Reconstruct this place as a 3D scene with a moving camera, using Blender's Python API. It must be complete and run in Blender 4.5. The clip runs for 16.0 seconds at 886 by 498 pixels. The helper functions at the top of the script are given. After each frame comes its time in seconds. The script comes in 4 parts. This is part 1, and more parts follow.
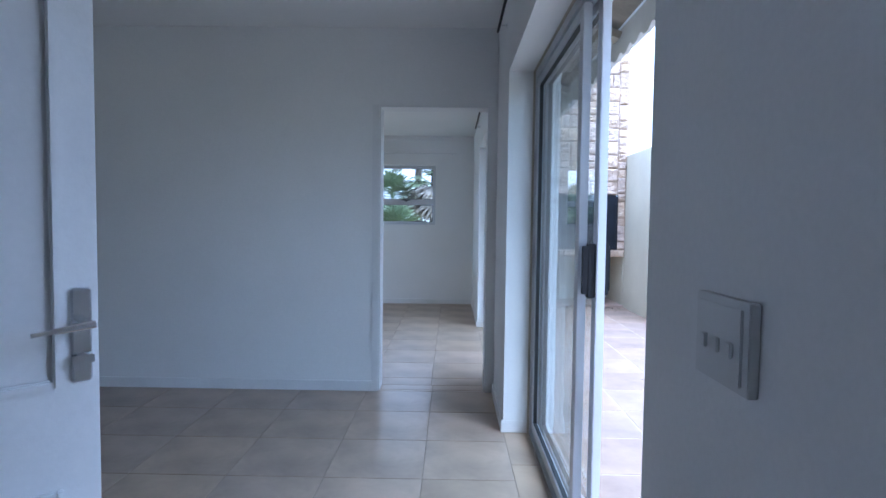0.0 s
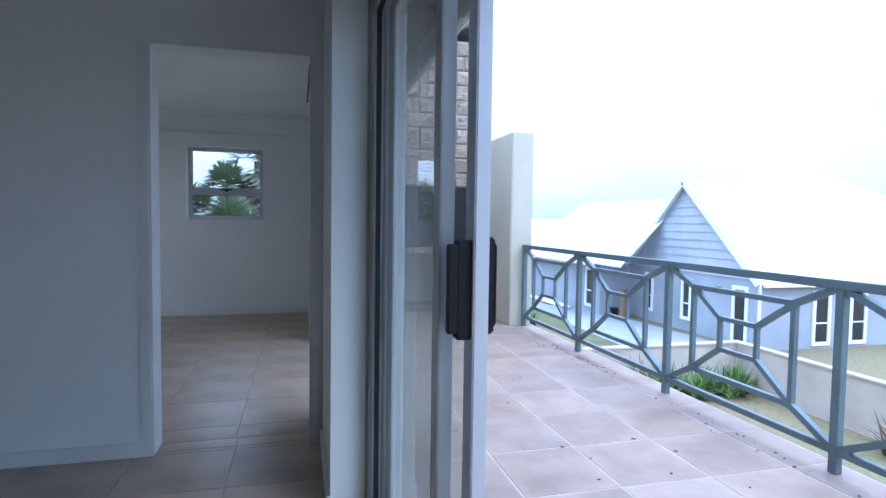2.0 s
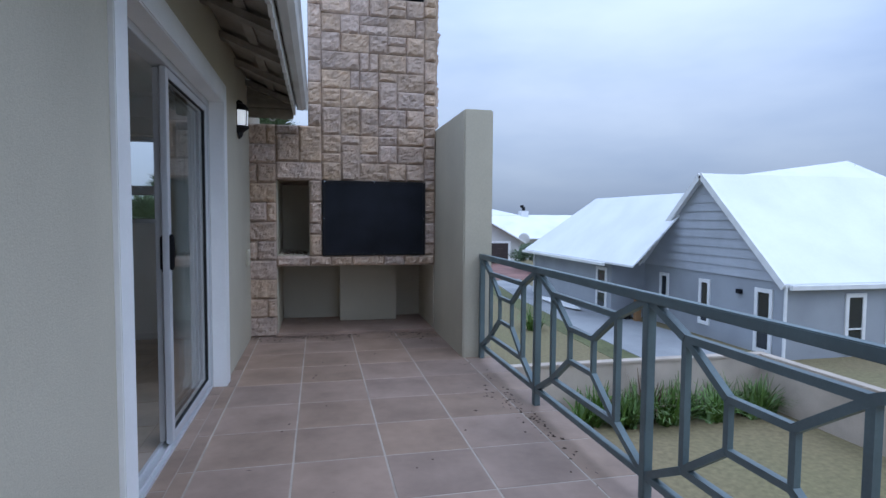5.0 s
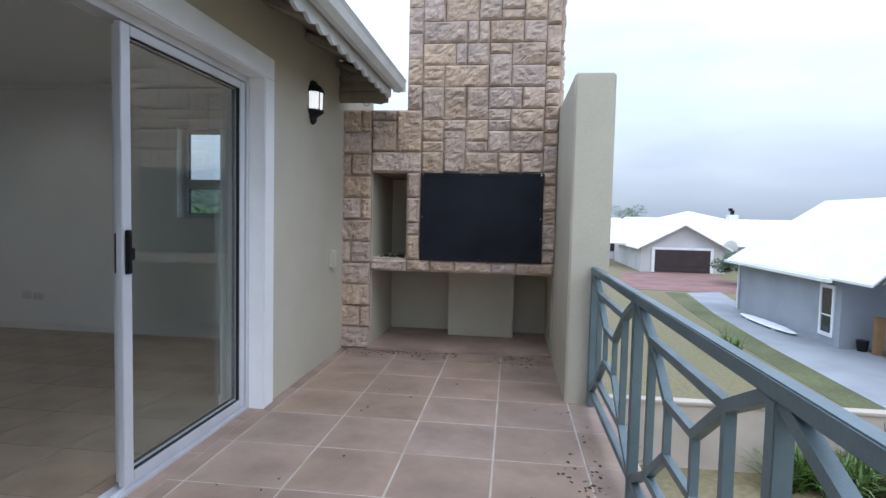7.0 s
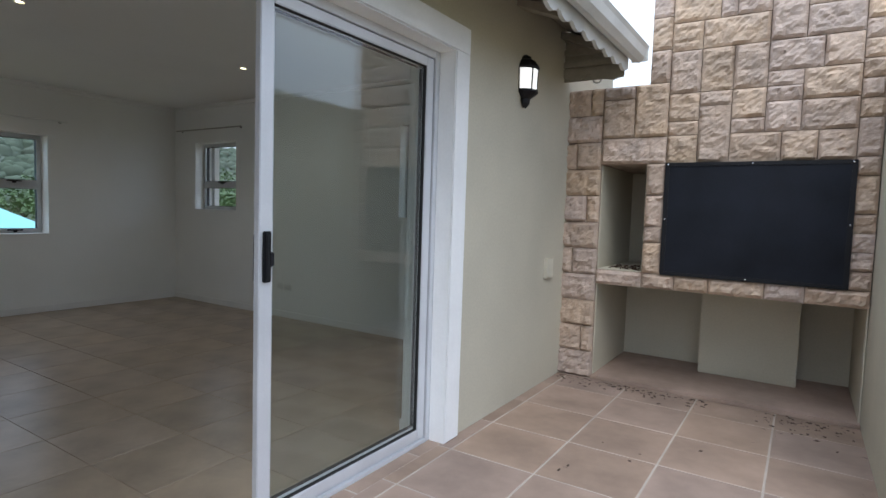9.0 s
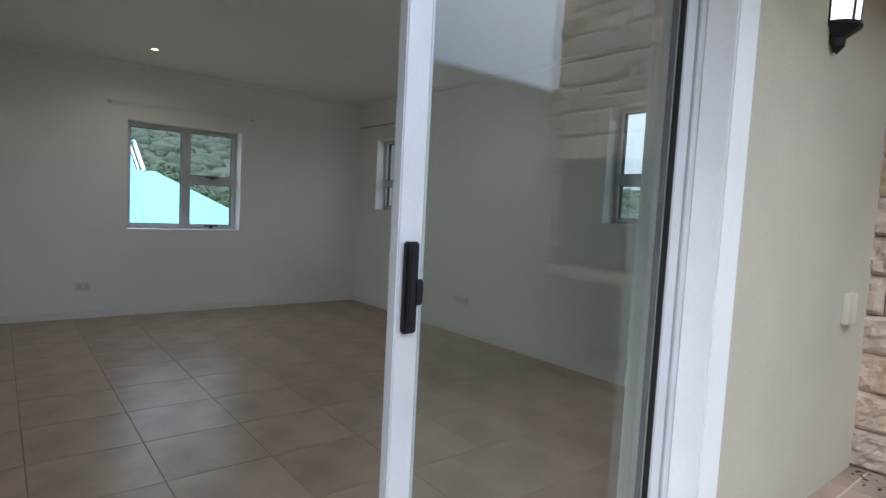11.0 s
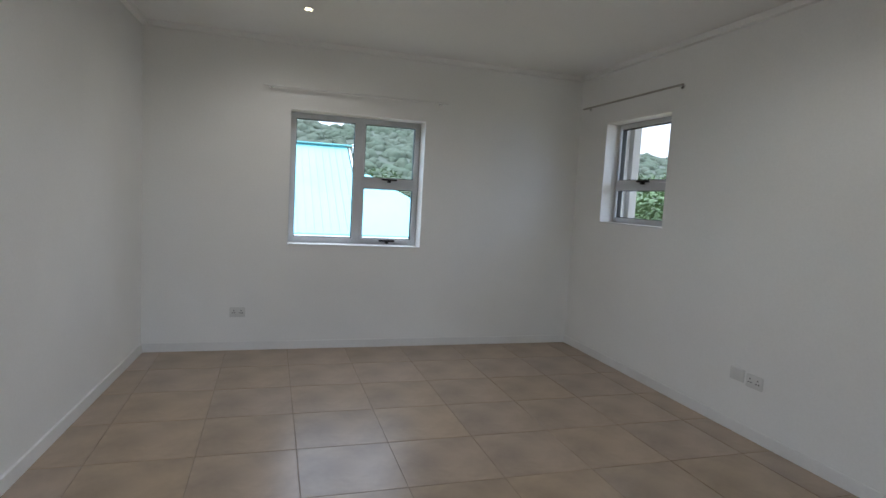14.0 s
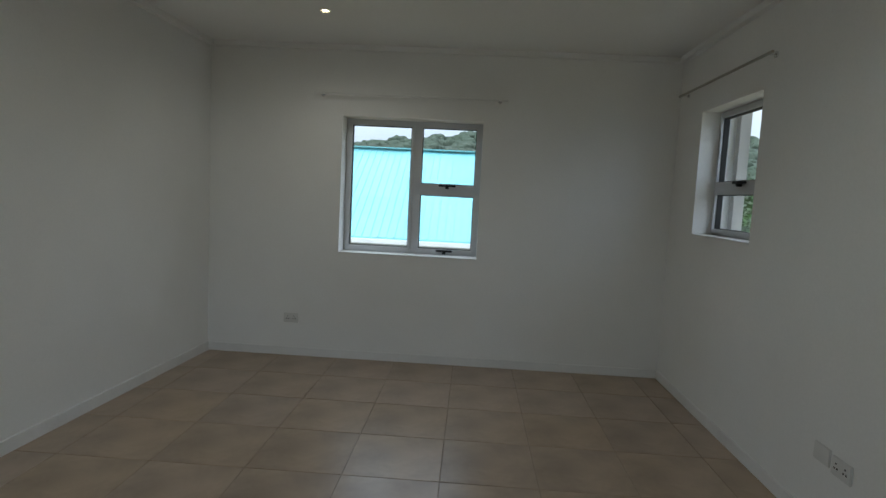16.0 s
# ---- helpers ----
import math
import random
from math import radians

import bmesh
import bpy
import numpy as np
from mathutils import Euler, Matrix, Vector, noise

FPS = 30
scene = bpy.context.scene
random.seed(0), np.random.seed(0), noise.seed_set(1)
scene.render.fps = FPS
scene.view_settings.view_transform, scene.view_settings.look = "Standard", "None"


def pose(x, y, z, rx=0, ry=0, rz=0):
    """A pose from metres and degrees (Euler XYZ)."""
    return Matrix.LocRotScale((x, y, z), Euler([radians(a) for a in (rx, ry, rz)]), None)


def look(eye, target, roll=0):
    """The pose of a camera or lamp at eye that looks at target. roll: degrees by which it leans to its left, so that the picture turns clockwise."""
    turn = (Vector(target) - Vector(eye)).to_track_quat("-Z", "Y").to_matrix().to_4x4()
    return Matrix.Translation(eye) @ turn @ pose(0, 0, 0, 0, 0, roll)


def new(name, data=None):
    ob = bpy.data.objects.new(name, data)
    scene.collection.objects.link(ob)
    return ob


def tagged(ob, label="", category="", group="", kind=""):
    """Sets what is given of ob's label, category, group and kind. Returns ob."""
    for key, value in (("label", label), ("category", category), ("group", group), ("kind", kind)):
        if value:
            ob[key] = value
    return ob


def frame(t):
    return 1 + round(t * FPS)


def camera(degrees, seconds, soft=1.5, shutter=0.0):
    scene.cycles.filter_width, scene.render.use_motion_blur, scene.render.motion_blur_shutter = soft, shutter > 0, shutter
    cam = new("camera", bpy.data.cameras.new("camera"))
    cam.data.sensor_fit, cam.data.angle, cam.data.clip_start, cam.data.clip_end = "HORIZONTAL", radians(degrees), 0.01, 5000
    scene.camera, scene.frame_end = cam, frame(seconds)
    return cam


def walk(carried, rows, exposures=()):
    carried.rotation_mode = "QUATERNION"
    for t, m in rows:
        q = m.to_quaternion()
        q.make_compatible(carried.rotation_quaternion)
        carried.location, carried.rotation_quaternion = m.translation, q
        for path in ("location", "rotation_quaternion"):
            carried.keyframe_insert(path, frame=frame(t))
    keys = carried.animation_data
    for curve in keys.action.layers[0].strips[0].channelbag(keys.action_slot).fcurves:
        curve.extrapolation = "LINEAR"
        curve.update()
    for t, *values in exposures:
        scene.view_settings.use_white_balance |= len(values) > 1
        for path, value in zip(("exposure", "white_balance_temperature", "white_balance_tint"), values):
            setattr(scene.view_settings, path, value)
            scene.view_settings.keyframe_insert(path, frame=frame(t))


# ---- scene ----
cam = camera(76.8, 16.0)
PATH = [
    (0, (0.19, 0.033, 1.246), (0.16, 2.03, 1.148), 0.7),
    (0.5, (0.217, 0.292, 1.259), (0.224, 2.289, 1.152), 0.7),
    (1, (0.242, 0.555, 1.243), (0.386, 2.546, 1.134), 1.0),
    (1.5, (0.306, 0.789, 1.236), (0.644, 2.757, 1.131), 1.0),
    (2, (0.387, 1.02, 1.208), (0.884, 2.954, 1.109), 0.8),
    (2.5, (0.509, 1.279, 1.2), (1.151, 3.171, 1.111), 0.9),
    (3, (0.651, 1.46, 1.197), (1.388, 3.317, 1.115), 0.9),
    (5.5, (1.741, 2.458, 1.288), (2.029, 4.433, 1.171), 0.6),
    (6, (2.008, 2.711, 1.283), (2.137, 4.704, 1.167), 1.0),
    (6.5, (2.237, 2.977, 1.277), (2.201, 4.973, 1.166), 1.1),
    (7, (2.364, 3.233, 1.268), (2.123, 5.215, 1.152), 1.3),
    (7.5, (2.42, 3.477, 1.27), (1.98, 5.425, 1.154), 1.5),
    (8, (2.474, 3.703, 1.274), (1.805, 5.583, 1.149), 1.5),
    (8.5, (2.464, 3.898, 1.274), (1.584, 5.689, 1.145), 1.6),
    (9, (2.387, 4.09, 1.275), (1.307, 5.768, 1.138), 1.8),
    (11.5, (1.394, 4.945, 1.246), (-0.241, 6.087, 1.093), 3.2),
    (12, (1.102, 5.068, 1.242), (-0.612, 6.086, 1.08), 3.2),
    (12.5, (0.748, 5.223, 1.197), (-1.039, 6.107, 1.041), 2.9),
    (13, (0.453, 5.331, 1.223), (-1.368, 6.143, 1.061), 3.1),
    (13.5, (0.191, 5.508, 1.282), (-1.671, 6.217, 1.114), 3.1),
    (14, (0.02, 5.71, 1.321), (-1.883, 6.299, 1.141), 3.2),
    (14.5, (-0.089, 5.994, 1.328), (-2.035, 6.423, 1.153), 3.0),
    (15, (-0.125, 6.29, 1.337), (-2.103, 6.531, 1.164), 3.0),
    (15.5, (-0.179, 6.584, 1.336), (-2.17, 6.626, 1.158), 2.9),
    (16, (-0.246, 6.899, 1.365), (-2.235, 6.806, 1.18), 2.9),
]
EXPOSURES = [
    (0, 1.65, 4850, 10), (1.0, 1.4, 4950, 10), (2.0, 0.85, 4950, 10), (2.5, 0.65, 5000, 10), (3.0, 0.08, 5300, 10), (5.5, -0.6, 5450, 10), (6.5, -0.22, 5800, 10),
    (7.0, 0.0, 5900, 9), (8.0, 0.6, 6200, 9), (9.0, 0.28, 6200, 8), (11.5, 0.8, 6200, 9), (13.0, 1.34, 6150, 10), (14.0, 1.24, 6150, 11), (15.0, 0.82, 6200, 6), (16.0, 0.5, 6300, 4),
]
walk(cam, [(t, look(eye, target, roll)) for t, eye, target, roll in PATH], EXPOSURES)

# ---- world and light ----
SUN_EL, SUN_ROT = radians(52), radians(140)
world = bpy.data.worlds.new("overcast_sky")
scene.world = world
world.use_nodes = True
wt = world.node_tree
wn, wl = wt.nodes, wt.links
wn.clear()
sky = wn.new("ShaderNodeTexSky")
sky.sky_type, sky.sun_disc = "NISHITA", False
sky.sun_elevation, sky.sun_rotation = SUN_EL, SUN_ROT
coord = wn.new("ShaderNodeTexCoord")
squash = wn.new("ShaderNodeMapping")
squash.inputs["Scale"].default_value = (1.0, 1.0, 3.2)
clouds = wn.new("ShaderNodeTexNoise")
clouds.inputs["Scale"].default_value, clouds.inputs["Detail"].default_value, clouds.inputs["Roughness"].default_value = 1.6, 5.0, 0.5
ramp = wn.new("ShaderNodeValToRGB")
ramp.color_ramp.elements[0].position, ramp.color_ramp.elements[0].color = 0.32, (5.2, 6.2, 8.2, 1)
ramp.color_ramp.elements[1].position, ramp.color_ramp.elements[1].color = 0.68, (9.0, 9.6, 10.6, 1)
mixs = wn.new("ShaderNodeMix")
mixs.data_type = "RGBA"
mixs.inputs["Factor"].default_value = 0.86
back = wn.new("ShaderNodeBackground")
back.inputs["Strength"].default_value = 0.1
wout = wn.new("ShaderNodeOutputWorld")
wl.new(coord.outputs["Generated"], squash.inputs["Vector"])
wl.new(squash.outputs["Vector"], clouds.inputs["Vector"])
wl.new(clouds.outputs["Fac"], ramp.inputs["Fac"])
wl.new(sky.outputs["Color"], mixs.inputs["A"])
wl.new(ramp.outputs["Color"], mixs.inputs["B"])
# an overcast sky brightens towards the zenith
axes = wn.new("ShaderNodeSeparateXYZ")
rise = wn.new("ShaderNodeMapRange")
rise.inputs["From Max"].default_value, rise.inputs["To Min"].default_value, rise.inputs["To Max"].default_value = 1.0, 0.74, 3.4
scaled = wn.new("ShaderNodeVectorMath")
scaled.operation = "SCALE"
wl.new(coord.outputs["Generated"], axes.inputs["Vector"])
wl.new(axes.outputs["Z"], rise.inputs["Value"])
wl.new(mixs.outputs["Result"], scaled.inputs[0])
wl.new(rise.outputs["Result"], scaled.inputs["Scale"])
wl.new(scaled.outputs["Vector"], back.inputs["Color"])
wl.new(back.outputs["Background"], wout.inputs["Surface"])

sun_data = bpy.data.lights.new("sun", "SUN")
sun_data.energy, sun_data.angle, sun_data.color = 0.7, radians(25), (1.0, 0.96, 0.9)
sun = new("sun", sun_data)
sun.matrix_world = look((0, 0, 30), Vector((0, 0, 30)) - Vector((math.sin(SUN_ROT) * math.cos(SUN_EL), math.cos(SUN_ROT) * math.cos(SUN_EL), math.sin(SUN_EL))))


# ---- materials ----
def material(name, colour, rough=0.6, metal=0.0, grain=(40, 0.06), stain=(1.5, 0.08), bump=0.15, bump_scale=None, vary=0.0, spec=0.5, tint=None, rim=None, scatter=False):
    """A surface with grain and stains at two scales; vary: spread between pieces of one thing; rim: (half size, paler by) of a tile's worn border; scatter: each piece has its own patch of the pattern."""
    m = bpy.data.materials.new(name)
    m.use_nodes = True
    nt = m.node_tree
    n, l = nt.nodes, nt.links
    b = n["Principled BSDF"]
    b.inputs["Metallic"].default_value = metal
    b.inputs["Specular IOR Level"].default_value = spec
    tc = n.new("ShaderNodeTexCoord")
    where = tc.outputs["Object"]
    info = n.new("ShaderNodeObjectInfo")
    if scatter:
        spread = n.new("ShaderNodeVectorMath")
        spread.operation = "MULTIPLY_ADD"
        spread.inputs[1].default_value = (17.0, 11.0, 7.0)
        l.new(info.outputs["Random"], spread.inputs[0])
        l.new(tc.outputs["Object"], spread.inputs[2])
        where = spread.outputs["Vector"]
    base = n.new("ShaderNodeMix")
    base.data_type = "RGBA"
    c = Vector(colour)
    second = Vector(tint) if tint else c * (1 - 3 * stain[1])
    base.inputs["A"].default_value = (*(c * (1 + stain[1])), 1)
    base.inputs["B"].default_value = (*second, 1)
    s1 = n.new("ShaderNodeTexNoise")
    s1.inputs["Scale"].default_value, s1.inputs["Detail"].default_value = stain[0], 4
    cr = n.new("ShaderNodeMapRange")
    cr.inputs["From Min"].default_value, cr.inputs["From Max"].default_value = 0.35, 0.75
    s2 = n.new("ShaderNodeTexNoise")
    s2.inputs["Scale"].default_value, s2.inputs["Detail"].default_value = grain[0], 3
    l.new(where, s1.inputs["Vector"])
    l.new(where, s2.inputs["Vector"])
    l.new(s1.outputs["Fac"], cr.inputs["Value"])
    l.new(cr.outputs["Result"], base.inputs["Factor"])
    hsv = n.new("ShaderNodeHueSaturation")
    g = n.new("ShaderNodeMapRange")
    g.inputs["To Min"].default_value, g.inputs["To Max"].default_value = 1 - 2 * grain[1], 1 + 2 * grain[1]
    l.new(s2.outputs["Fac"], g.inputs["Value"])
    l.new(base.outputs["Result"], hsv.inputs["Color"])
    if vary:
        v = n.new("ShaderNodeMapRange")
        v.inputs["To Min"].default_value, v.inputs["To Max"].default_value = 1 - vary, 1 + vary
        l.new(info.outputs["Random"], v.inputs["Value"])
        mul = n.new("ShaderNodeMath")
        mul.operation = "MULTIPLY"
        l.new(v.outputs["Result"], mul.inputs[0])
        l.new(g.outputs["Result"], mul.inputs[1])
        l.new(mul.outputs["Value"], hsv.inputs["Value"])
        w = n.new("ShaderNodeTexWhiteNoise")
        w.noise_dimensions = "1D"
        l.new(info.outputs["Random"], w.inputs["W"])
        h = n.new("ShaderNodeMapRange")
        h.inputs["To Min"].default_value, h.inputs["To Max"].default_value = 0.5 - vary * 0.05, 0.5 + vary * 0.05
        l.new(w.outputs["Value"], h.inputs["Value"])
        l.new(h.outputs["Result"], hsv.inputs["Hue"])
        sa = n.new("ShaderNodeMapRange")
        sa.inputs["To Min"].default_value, sa.inputs["To Max"].default_value = 1 - vary * 1.5, 1 + vary
        l.new(w.outputs["Value"], sa.inputs["Value"])
        l.new(sa.outputs["Result"], hsv.inputs["Saturation"])
    else:
        l.new(g.outputs["Result"], hsv.inputs["Value"])
    if rim:
        axes_ = n.new("ShaderNodeSeparateXYZ")
        l.new(tc.outputs["Object"], axes_.inputs["Vector"])
        far = n.new("ShaderNodeMath")
        far.operation = "MAXIMUM"
        for k, axis in enumerate("XY"):
            size = n.new("ShaderNodeMath")
            size.operation = "ABSOLUTE"
            l.new(axes_.outputs[axis], size.inputs[0])
            l.new(size.outputs["Value"], far.inputs[k])
        wander = n.new("ShaderNodeMath")
        wander.operation, wander.inputs[1].default_value = "MULTIPLY_ADD", 0.16
        l.new(s1.outputs["Fac"], wander.inputs[0])
        l.new(far.outputs["Value"], wander.inputs[2])
        worn = n.new("ShaderNodeMapRange")
        worn.inputs["From Min"].default_value, worn.inputs["From Max"].default_value = rim[0] * 0.85, rim[0] + 0.1
        worn.inputs["To Min"].default_value, worn.inputs["To Max"].default_value = 1 - rim[1] * 0.4, 1 + rim[1]
        l.new(wander.outputs["Value"], worn.inputs["Value"])
        pale = n.new("ShaderNodeVectorMath")
        pale.operation = "SCALE"
        l.new(hsv.outputs["Color"], pale.inputs[0])
        l.new(worn.outputs["Result"], pale.inputs["Scale"])
        l.new(pale.outputs["Vector"], b.inputs["Base Color"])
    else:
        l.new(hsv.outputs["Color"], b.inputs["Base Color"])
    ro = n.new("ShaderNodeMapRange")
    ro.inputs["To Min"].default_value, ro.inputs["To Max"].default_value = max(0.02, rough - 0.08), min(1, rough + 0.08)
    l.new(s1.outputs["Fac"], ro.inputs["Value"])
    l.new(ro.outputs["Result"], b.inputs["Roughness"])
    if bump:
        bm_ = n.new("ShaderNodeBump")
        bm_.inputs["Strength"].default_value, bm_.inputs["Distance"].default_value = bump, 0.01
        s3 = n.new("ShaderNodeTexNoise")
        s3.inputs["Scale"].default_value, s3.inputs["Detail"].default_value = bump_scale or grain[0] * 2, 5
        l.new(where, s3.inputs["Vector"])
        l.new(s3.outputs["Fac"], bm_.inputs["Height"])
        l.new(bm_.outputs["Normal"], b.inputs["Normal"])
    return m


def glass_material(name, tint=(0.93, 0.97, 0.95), gloss_min=0.05):
    m = bpy.data.materials.new(name)
    m.use_nodes = True
    n, l = m.node_tree.nodes, m.node_tree.links
    n.clear()
    out, mix_ = n.new("ShaderNodeOutputMaterial"), n.new("ShaderNodeMixShader")
    clear, gloss, fr = n.new("ShaderNodeBsdfTransparent"), n.new("ShaderNodeBsdfGlossy"), n.new("ShaderNodeLayerWeight")
    clear.inputs["Color"].default_value = (*tint, 1)
    gloss.inputs["Roughness"].default_value = 0.01
    fr.inputs["Blend"].default_value = 0.5
    power, scale = n.new("ShaderNodeMath"), n.new("ShaderNodeMapRange")
    power.operation, power.inputs[1].default_value = "POWER", 4.0
    scale.inputs["To Min"].default_value, scale.inputs["To Max"].default_value = gloss_min, 0.95
    l.new(fr.outputs["Facing"], power.inputs[0])
    l.new(power.outputs["Value"], scale.inputs["Value"])
    l.new(scale.outputs["Result"], mix_.inputs["Fac"])
    l.new(clear.outputs["BSDF"], mix_.inputs[1])
    l.new(gloss.outputs["BSDF"], mix_.inputs[2])
    l.new(mix_.outputs["Shader"], out.inputs["Surface"])
    return m


def glowing(name, colour, strength):
    m = bpy.data.materials.new(name)
    m.use_nodes = True
    b = m.node_tree.nodes["Principled BSDF"]
    b.inputs["Base Color"].default_value = (*colour, 1)
    b.inputs["Emission Color"].default_value = (*colour, 1)
    b.inputs["Emission Strength"].default_value = strength
    return m


WALL = material("white_interior_paint", (0.87, 0.87, 0.855), 0.55, grain=(90, 0.02), stain=(0.8, 0.025), bump=0.06, bump_scale=120)
CEIL = material("white_ceiling_paint", (0.87, 0.87, 0.855), 0.8, grain=(60, 0.015), stain=(0.6, 0.02), bump=0.05)
TRIM = material("white_gloss_paint", (0.82, 0.82, 0.81), 0.4, grain=(60, 0.02), stain=(2.5, 0.03), bump=0.05)
CREAM = material("cream_exterior_plaster", (0.50, 0.46, 0.36), 0.85, grain=(70, 0.05), stain=(1.1, 0.05), bump=0.25, bump_scale=160)
TILE_IN = material("glazed_beige_tile", (0.40, 0.305, 0.22), 0.3, grain=(14, 0.07), stain=(3.0, 0.10), bump=0.04, bump_scale=25, vary=0.06, spec=0.6)
TILE_OUT = material("terracotta_balcony_tile", (0.315, 0.222, 0.168), 0.62, grain=(18, 0.06), stain=(2.6, 0.10), bump=0.12, bump_scale=60, vary=0.07, rim=(0.239, 0.10), scatter=True)
GROUT_IN = material("beige_grout", (0.33, 0.27, 0.21), 0.9, grain=(90, 0.1), stain=(2, 0.1), bump=0.2)
GROUT_OUT = material("pale_grout", (0.47, 0.40, 0.335), 0.9, grain=(90, 0.1), stain=(3, 0.1), bump=0.2)
STONE = material("split_sandstone", (0.45, 0.335, 0.25), 0.9, grain=(26, 0.14), stain=(7.0, 0.10), bump=0.9, bump_scale=45, scatter=True, vary=0.13, tint=(0.38, 0.295, 0.235))
MORTAR = material("stone_mortar", (0.33, 0.255, 0.20), 0.95, grain=(80, 0.1), stain=(4, 0.1), bump=0.4)
ALU = material("natural_anodised_aluminium", (0.62, 0.63, 0.65), 0.38, metal=0.3, grain=(120, 0.03), stain=(4, 0.03), bump=0.03)
RUBBER = material("black_rubber_seal", (0.015, 0.015, 0.015), 0.6, grain=(90, 0.05), bump=0.05)
BLACK = material("black_plastic", (0.010, 0.010, 0.012), 0.5, grain=(90, 0.05), bump=0.05, spec=0.25)
STEEL = material("black_steel_sheet", (0.010, 0.012, 0.018), 0.6, grain=(60, 0.1), stain=(3, 0.15), bump=0.06, bump_scale=9, spec=0.2)
CHROME = material("chrome", (0.86, 0.87, 0.89), 0.16, metal=1.0, grain=(90, 0.02), bump=0.0)
RAIL = material("grey_green_enamel", (0.115, 0.155, 0.165), 0.42, grain=(60, 0.06), stain=(5, 0.07), bump=0.08)
PLATE = material("white_switch_plastic", (0.74, 0.74, 0.72), 0.35, grain=(50, 0.01), bump=0.0)
GUTTER = material("white_gutter_metal", (0.62, 0.62, 0.60), 0.45, grain=(60, 0.03), stain=(2.2, 0.07), bump=0.03)
WOOD = material("painted_eave_timber", (0.27, 0.24, 0.19), 0.8, grain=(30, 0.08), stain=(3, 0.1), bump=0.2)
ROOF = material("white_roof_sheet", (0.80, 0.81, 0.82), 0.5, grain=(8, 0.02), stain=(0.5, 0.03), bump=0.04)
TEAL = material("turquoise_roof_sheet", (0.20, 0.50, 0.53), 0.5, grain=(6, 0.02), stain=(0.5, 0.03), bump=0.04)
GREY = material("blue_grey_house_paint", (0.34, 0.36, 0.39), 0.85, grain=(30, 0.05), stain=(0.7, 0.05), bump=0.15)
BOARD = material("grey_cladding_board", (0.42, 0.44, 0.48), 0.7, grain=(30, 0.05), stain=(1, 0.05), bump=0.1)
PALE = material("pale_garage_plaster", (0.55, 0.54, 0.52), 0.85, grain=(20, 0.04), stain=(0.6, 0.04), bump=0.1)
BROWN = material("dark_brown_garage_door", (0.045, 0.03, 0.028), 0.6, grain=(30, 0.08), bump=0.1)
DARKGLASS = material("dark_window_glass", (0.02, 0.025, 0.03), 0.06, grain=(3, 0.05), bump=0.0, spec=0.8)
GLASS = glass_material("clear_glass", (0.95, 0.97, 0.96))
DOORGLASS = glass_material("tinted_door_glass", (0.90, 0.945, 0.935), 0.10)
GRASS = material("dry_lawn", (0.15, 0.135, 0.062), 0.95, grain=(9, 0.25), stain=(0.22, 0.12), bump=0.8, bump_scale=30, tint=(0.20, 0.155, 0.085))
GREEN = material("green_lawn", (0.115, 0.12, 0.048), 0.95, grain=(9, 0.25), stain=(0.4, 0.12), bump=0.8, bump_scale=30)
PAVE = material("grey_concrete_paving", (0.29, 0.30, 0.31), 0.9, grain=(20, 0.08), stain=(0.5, 0.08), bump=0.2)
BRICKROAD = material("red_brick_paving", (0.24, 0.13, 0.11), 0.9, grain=(12, 0.15), stain=(0.7, 0.1), bump=0.3)
GARDENWALL = material("pinkish_cream_garden_wall", (0.47, 0.40, 0.33), 0.9, grain=(40, 0.05), stain=(1.2, 0.07), bump=0.2)
LEAF = material("green_leaf", (0.055, 0.11, 0.028), 0.55, grain=(12, 0.2), stain=(2, 0.15), bump=0.1, vary=0.2)
PALMLEAF = material("palm_frond", (0.13, 0.17, 0.085), 0.6, grain=(8, 0.2), stain=(1, 0.15), bump=0.1)
DEADLEAF = material("dead_palm_frond", (0.22, 0.19, 0.15), 0.9, grain=(8, 0.2), stain=(1.5, 0.2), bump=0.3)
BARK = material("palm_bark", (0.13, 0.105, 0.085), 0.95, grain=(14, 0.2), stain=(2, 0.15), bump=0.8)
# hill ground and scrub: distance haze is mixed into both base colours, paler and greyer
BUSH = material("hill_scrub", (0.075, 0.092, 0.072), 0.95, grain=(0.35, 0.2), stain=(0.03, 0.15), bump=0.3, bump_scale=0.4, tint=(0.09, 0.10, 0.085), spec=0.03)
SCRUB = material("scrub_with_painted_haze", (0.07, 0.092, 0.066), 0.95, grain=(0.3, 0.15), stain=(0.04, 0.1), bump=0.0, tint=(0.10, 0.115, 0.092), spec=0.03)
LITTER = material("dry_leaf_litter", (0.07, 0.045, 0.03), 0.9, grain=(40, 0.2), bump=0.3)
REEDS = material("brown_reeds", (0.12, 0.075, 0.045), 0.9, grain=(40, 0.2), bump=0.2)
LENS = glowing("frosted_lantern_glass", (1.0, 0.97, 0.92), 0.7)
SPOT = glowing("lit_downlight", (1.0, 0.86, 0.55), 5.0)
STRAP = material("bright_strap_leaf", (0.11, 0.18, 0.04), 0.5, grain=(12, 0.2), stain=(2, 0.15), bump=0.1, vary=0.15)
PEWTER = material("dull_pewter_metal", (0.46, 0.44, 0.40), 0.5, metal=0.2, grain=(60, 0.05), bump=0.05)
COVER = material("cream_plastic", (0.60, 0.56, 0.45), 0.5, grain=(50, 0.02), bump=0.0)
COPING = material("weathered_coping", (0.43, 0.365, 0.30), 0.9, grain=(30, 0.06), stain=(1.5, 0.08), bump=0.2)
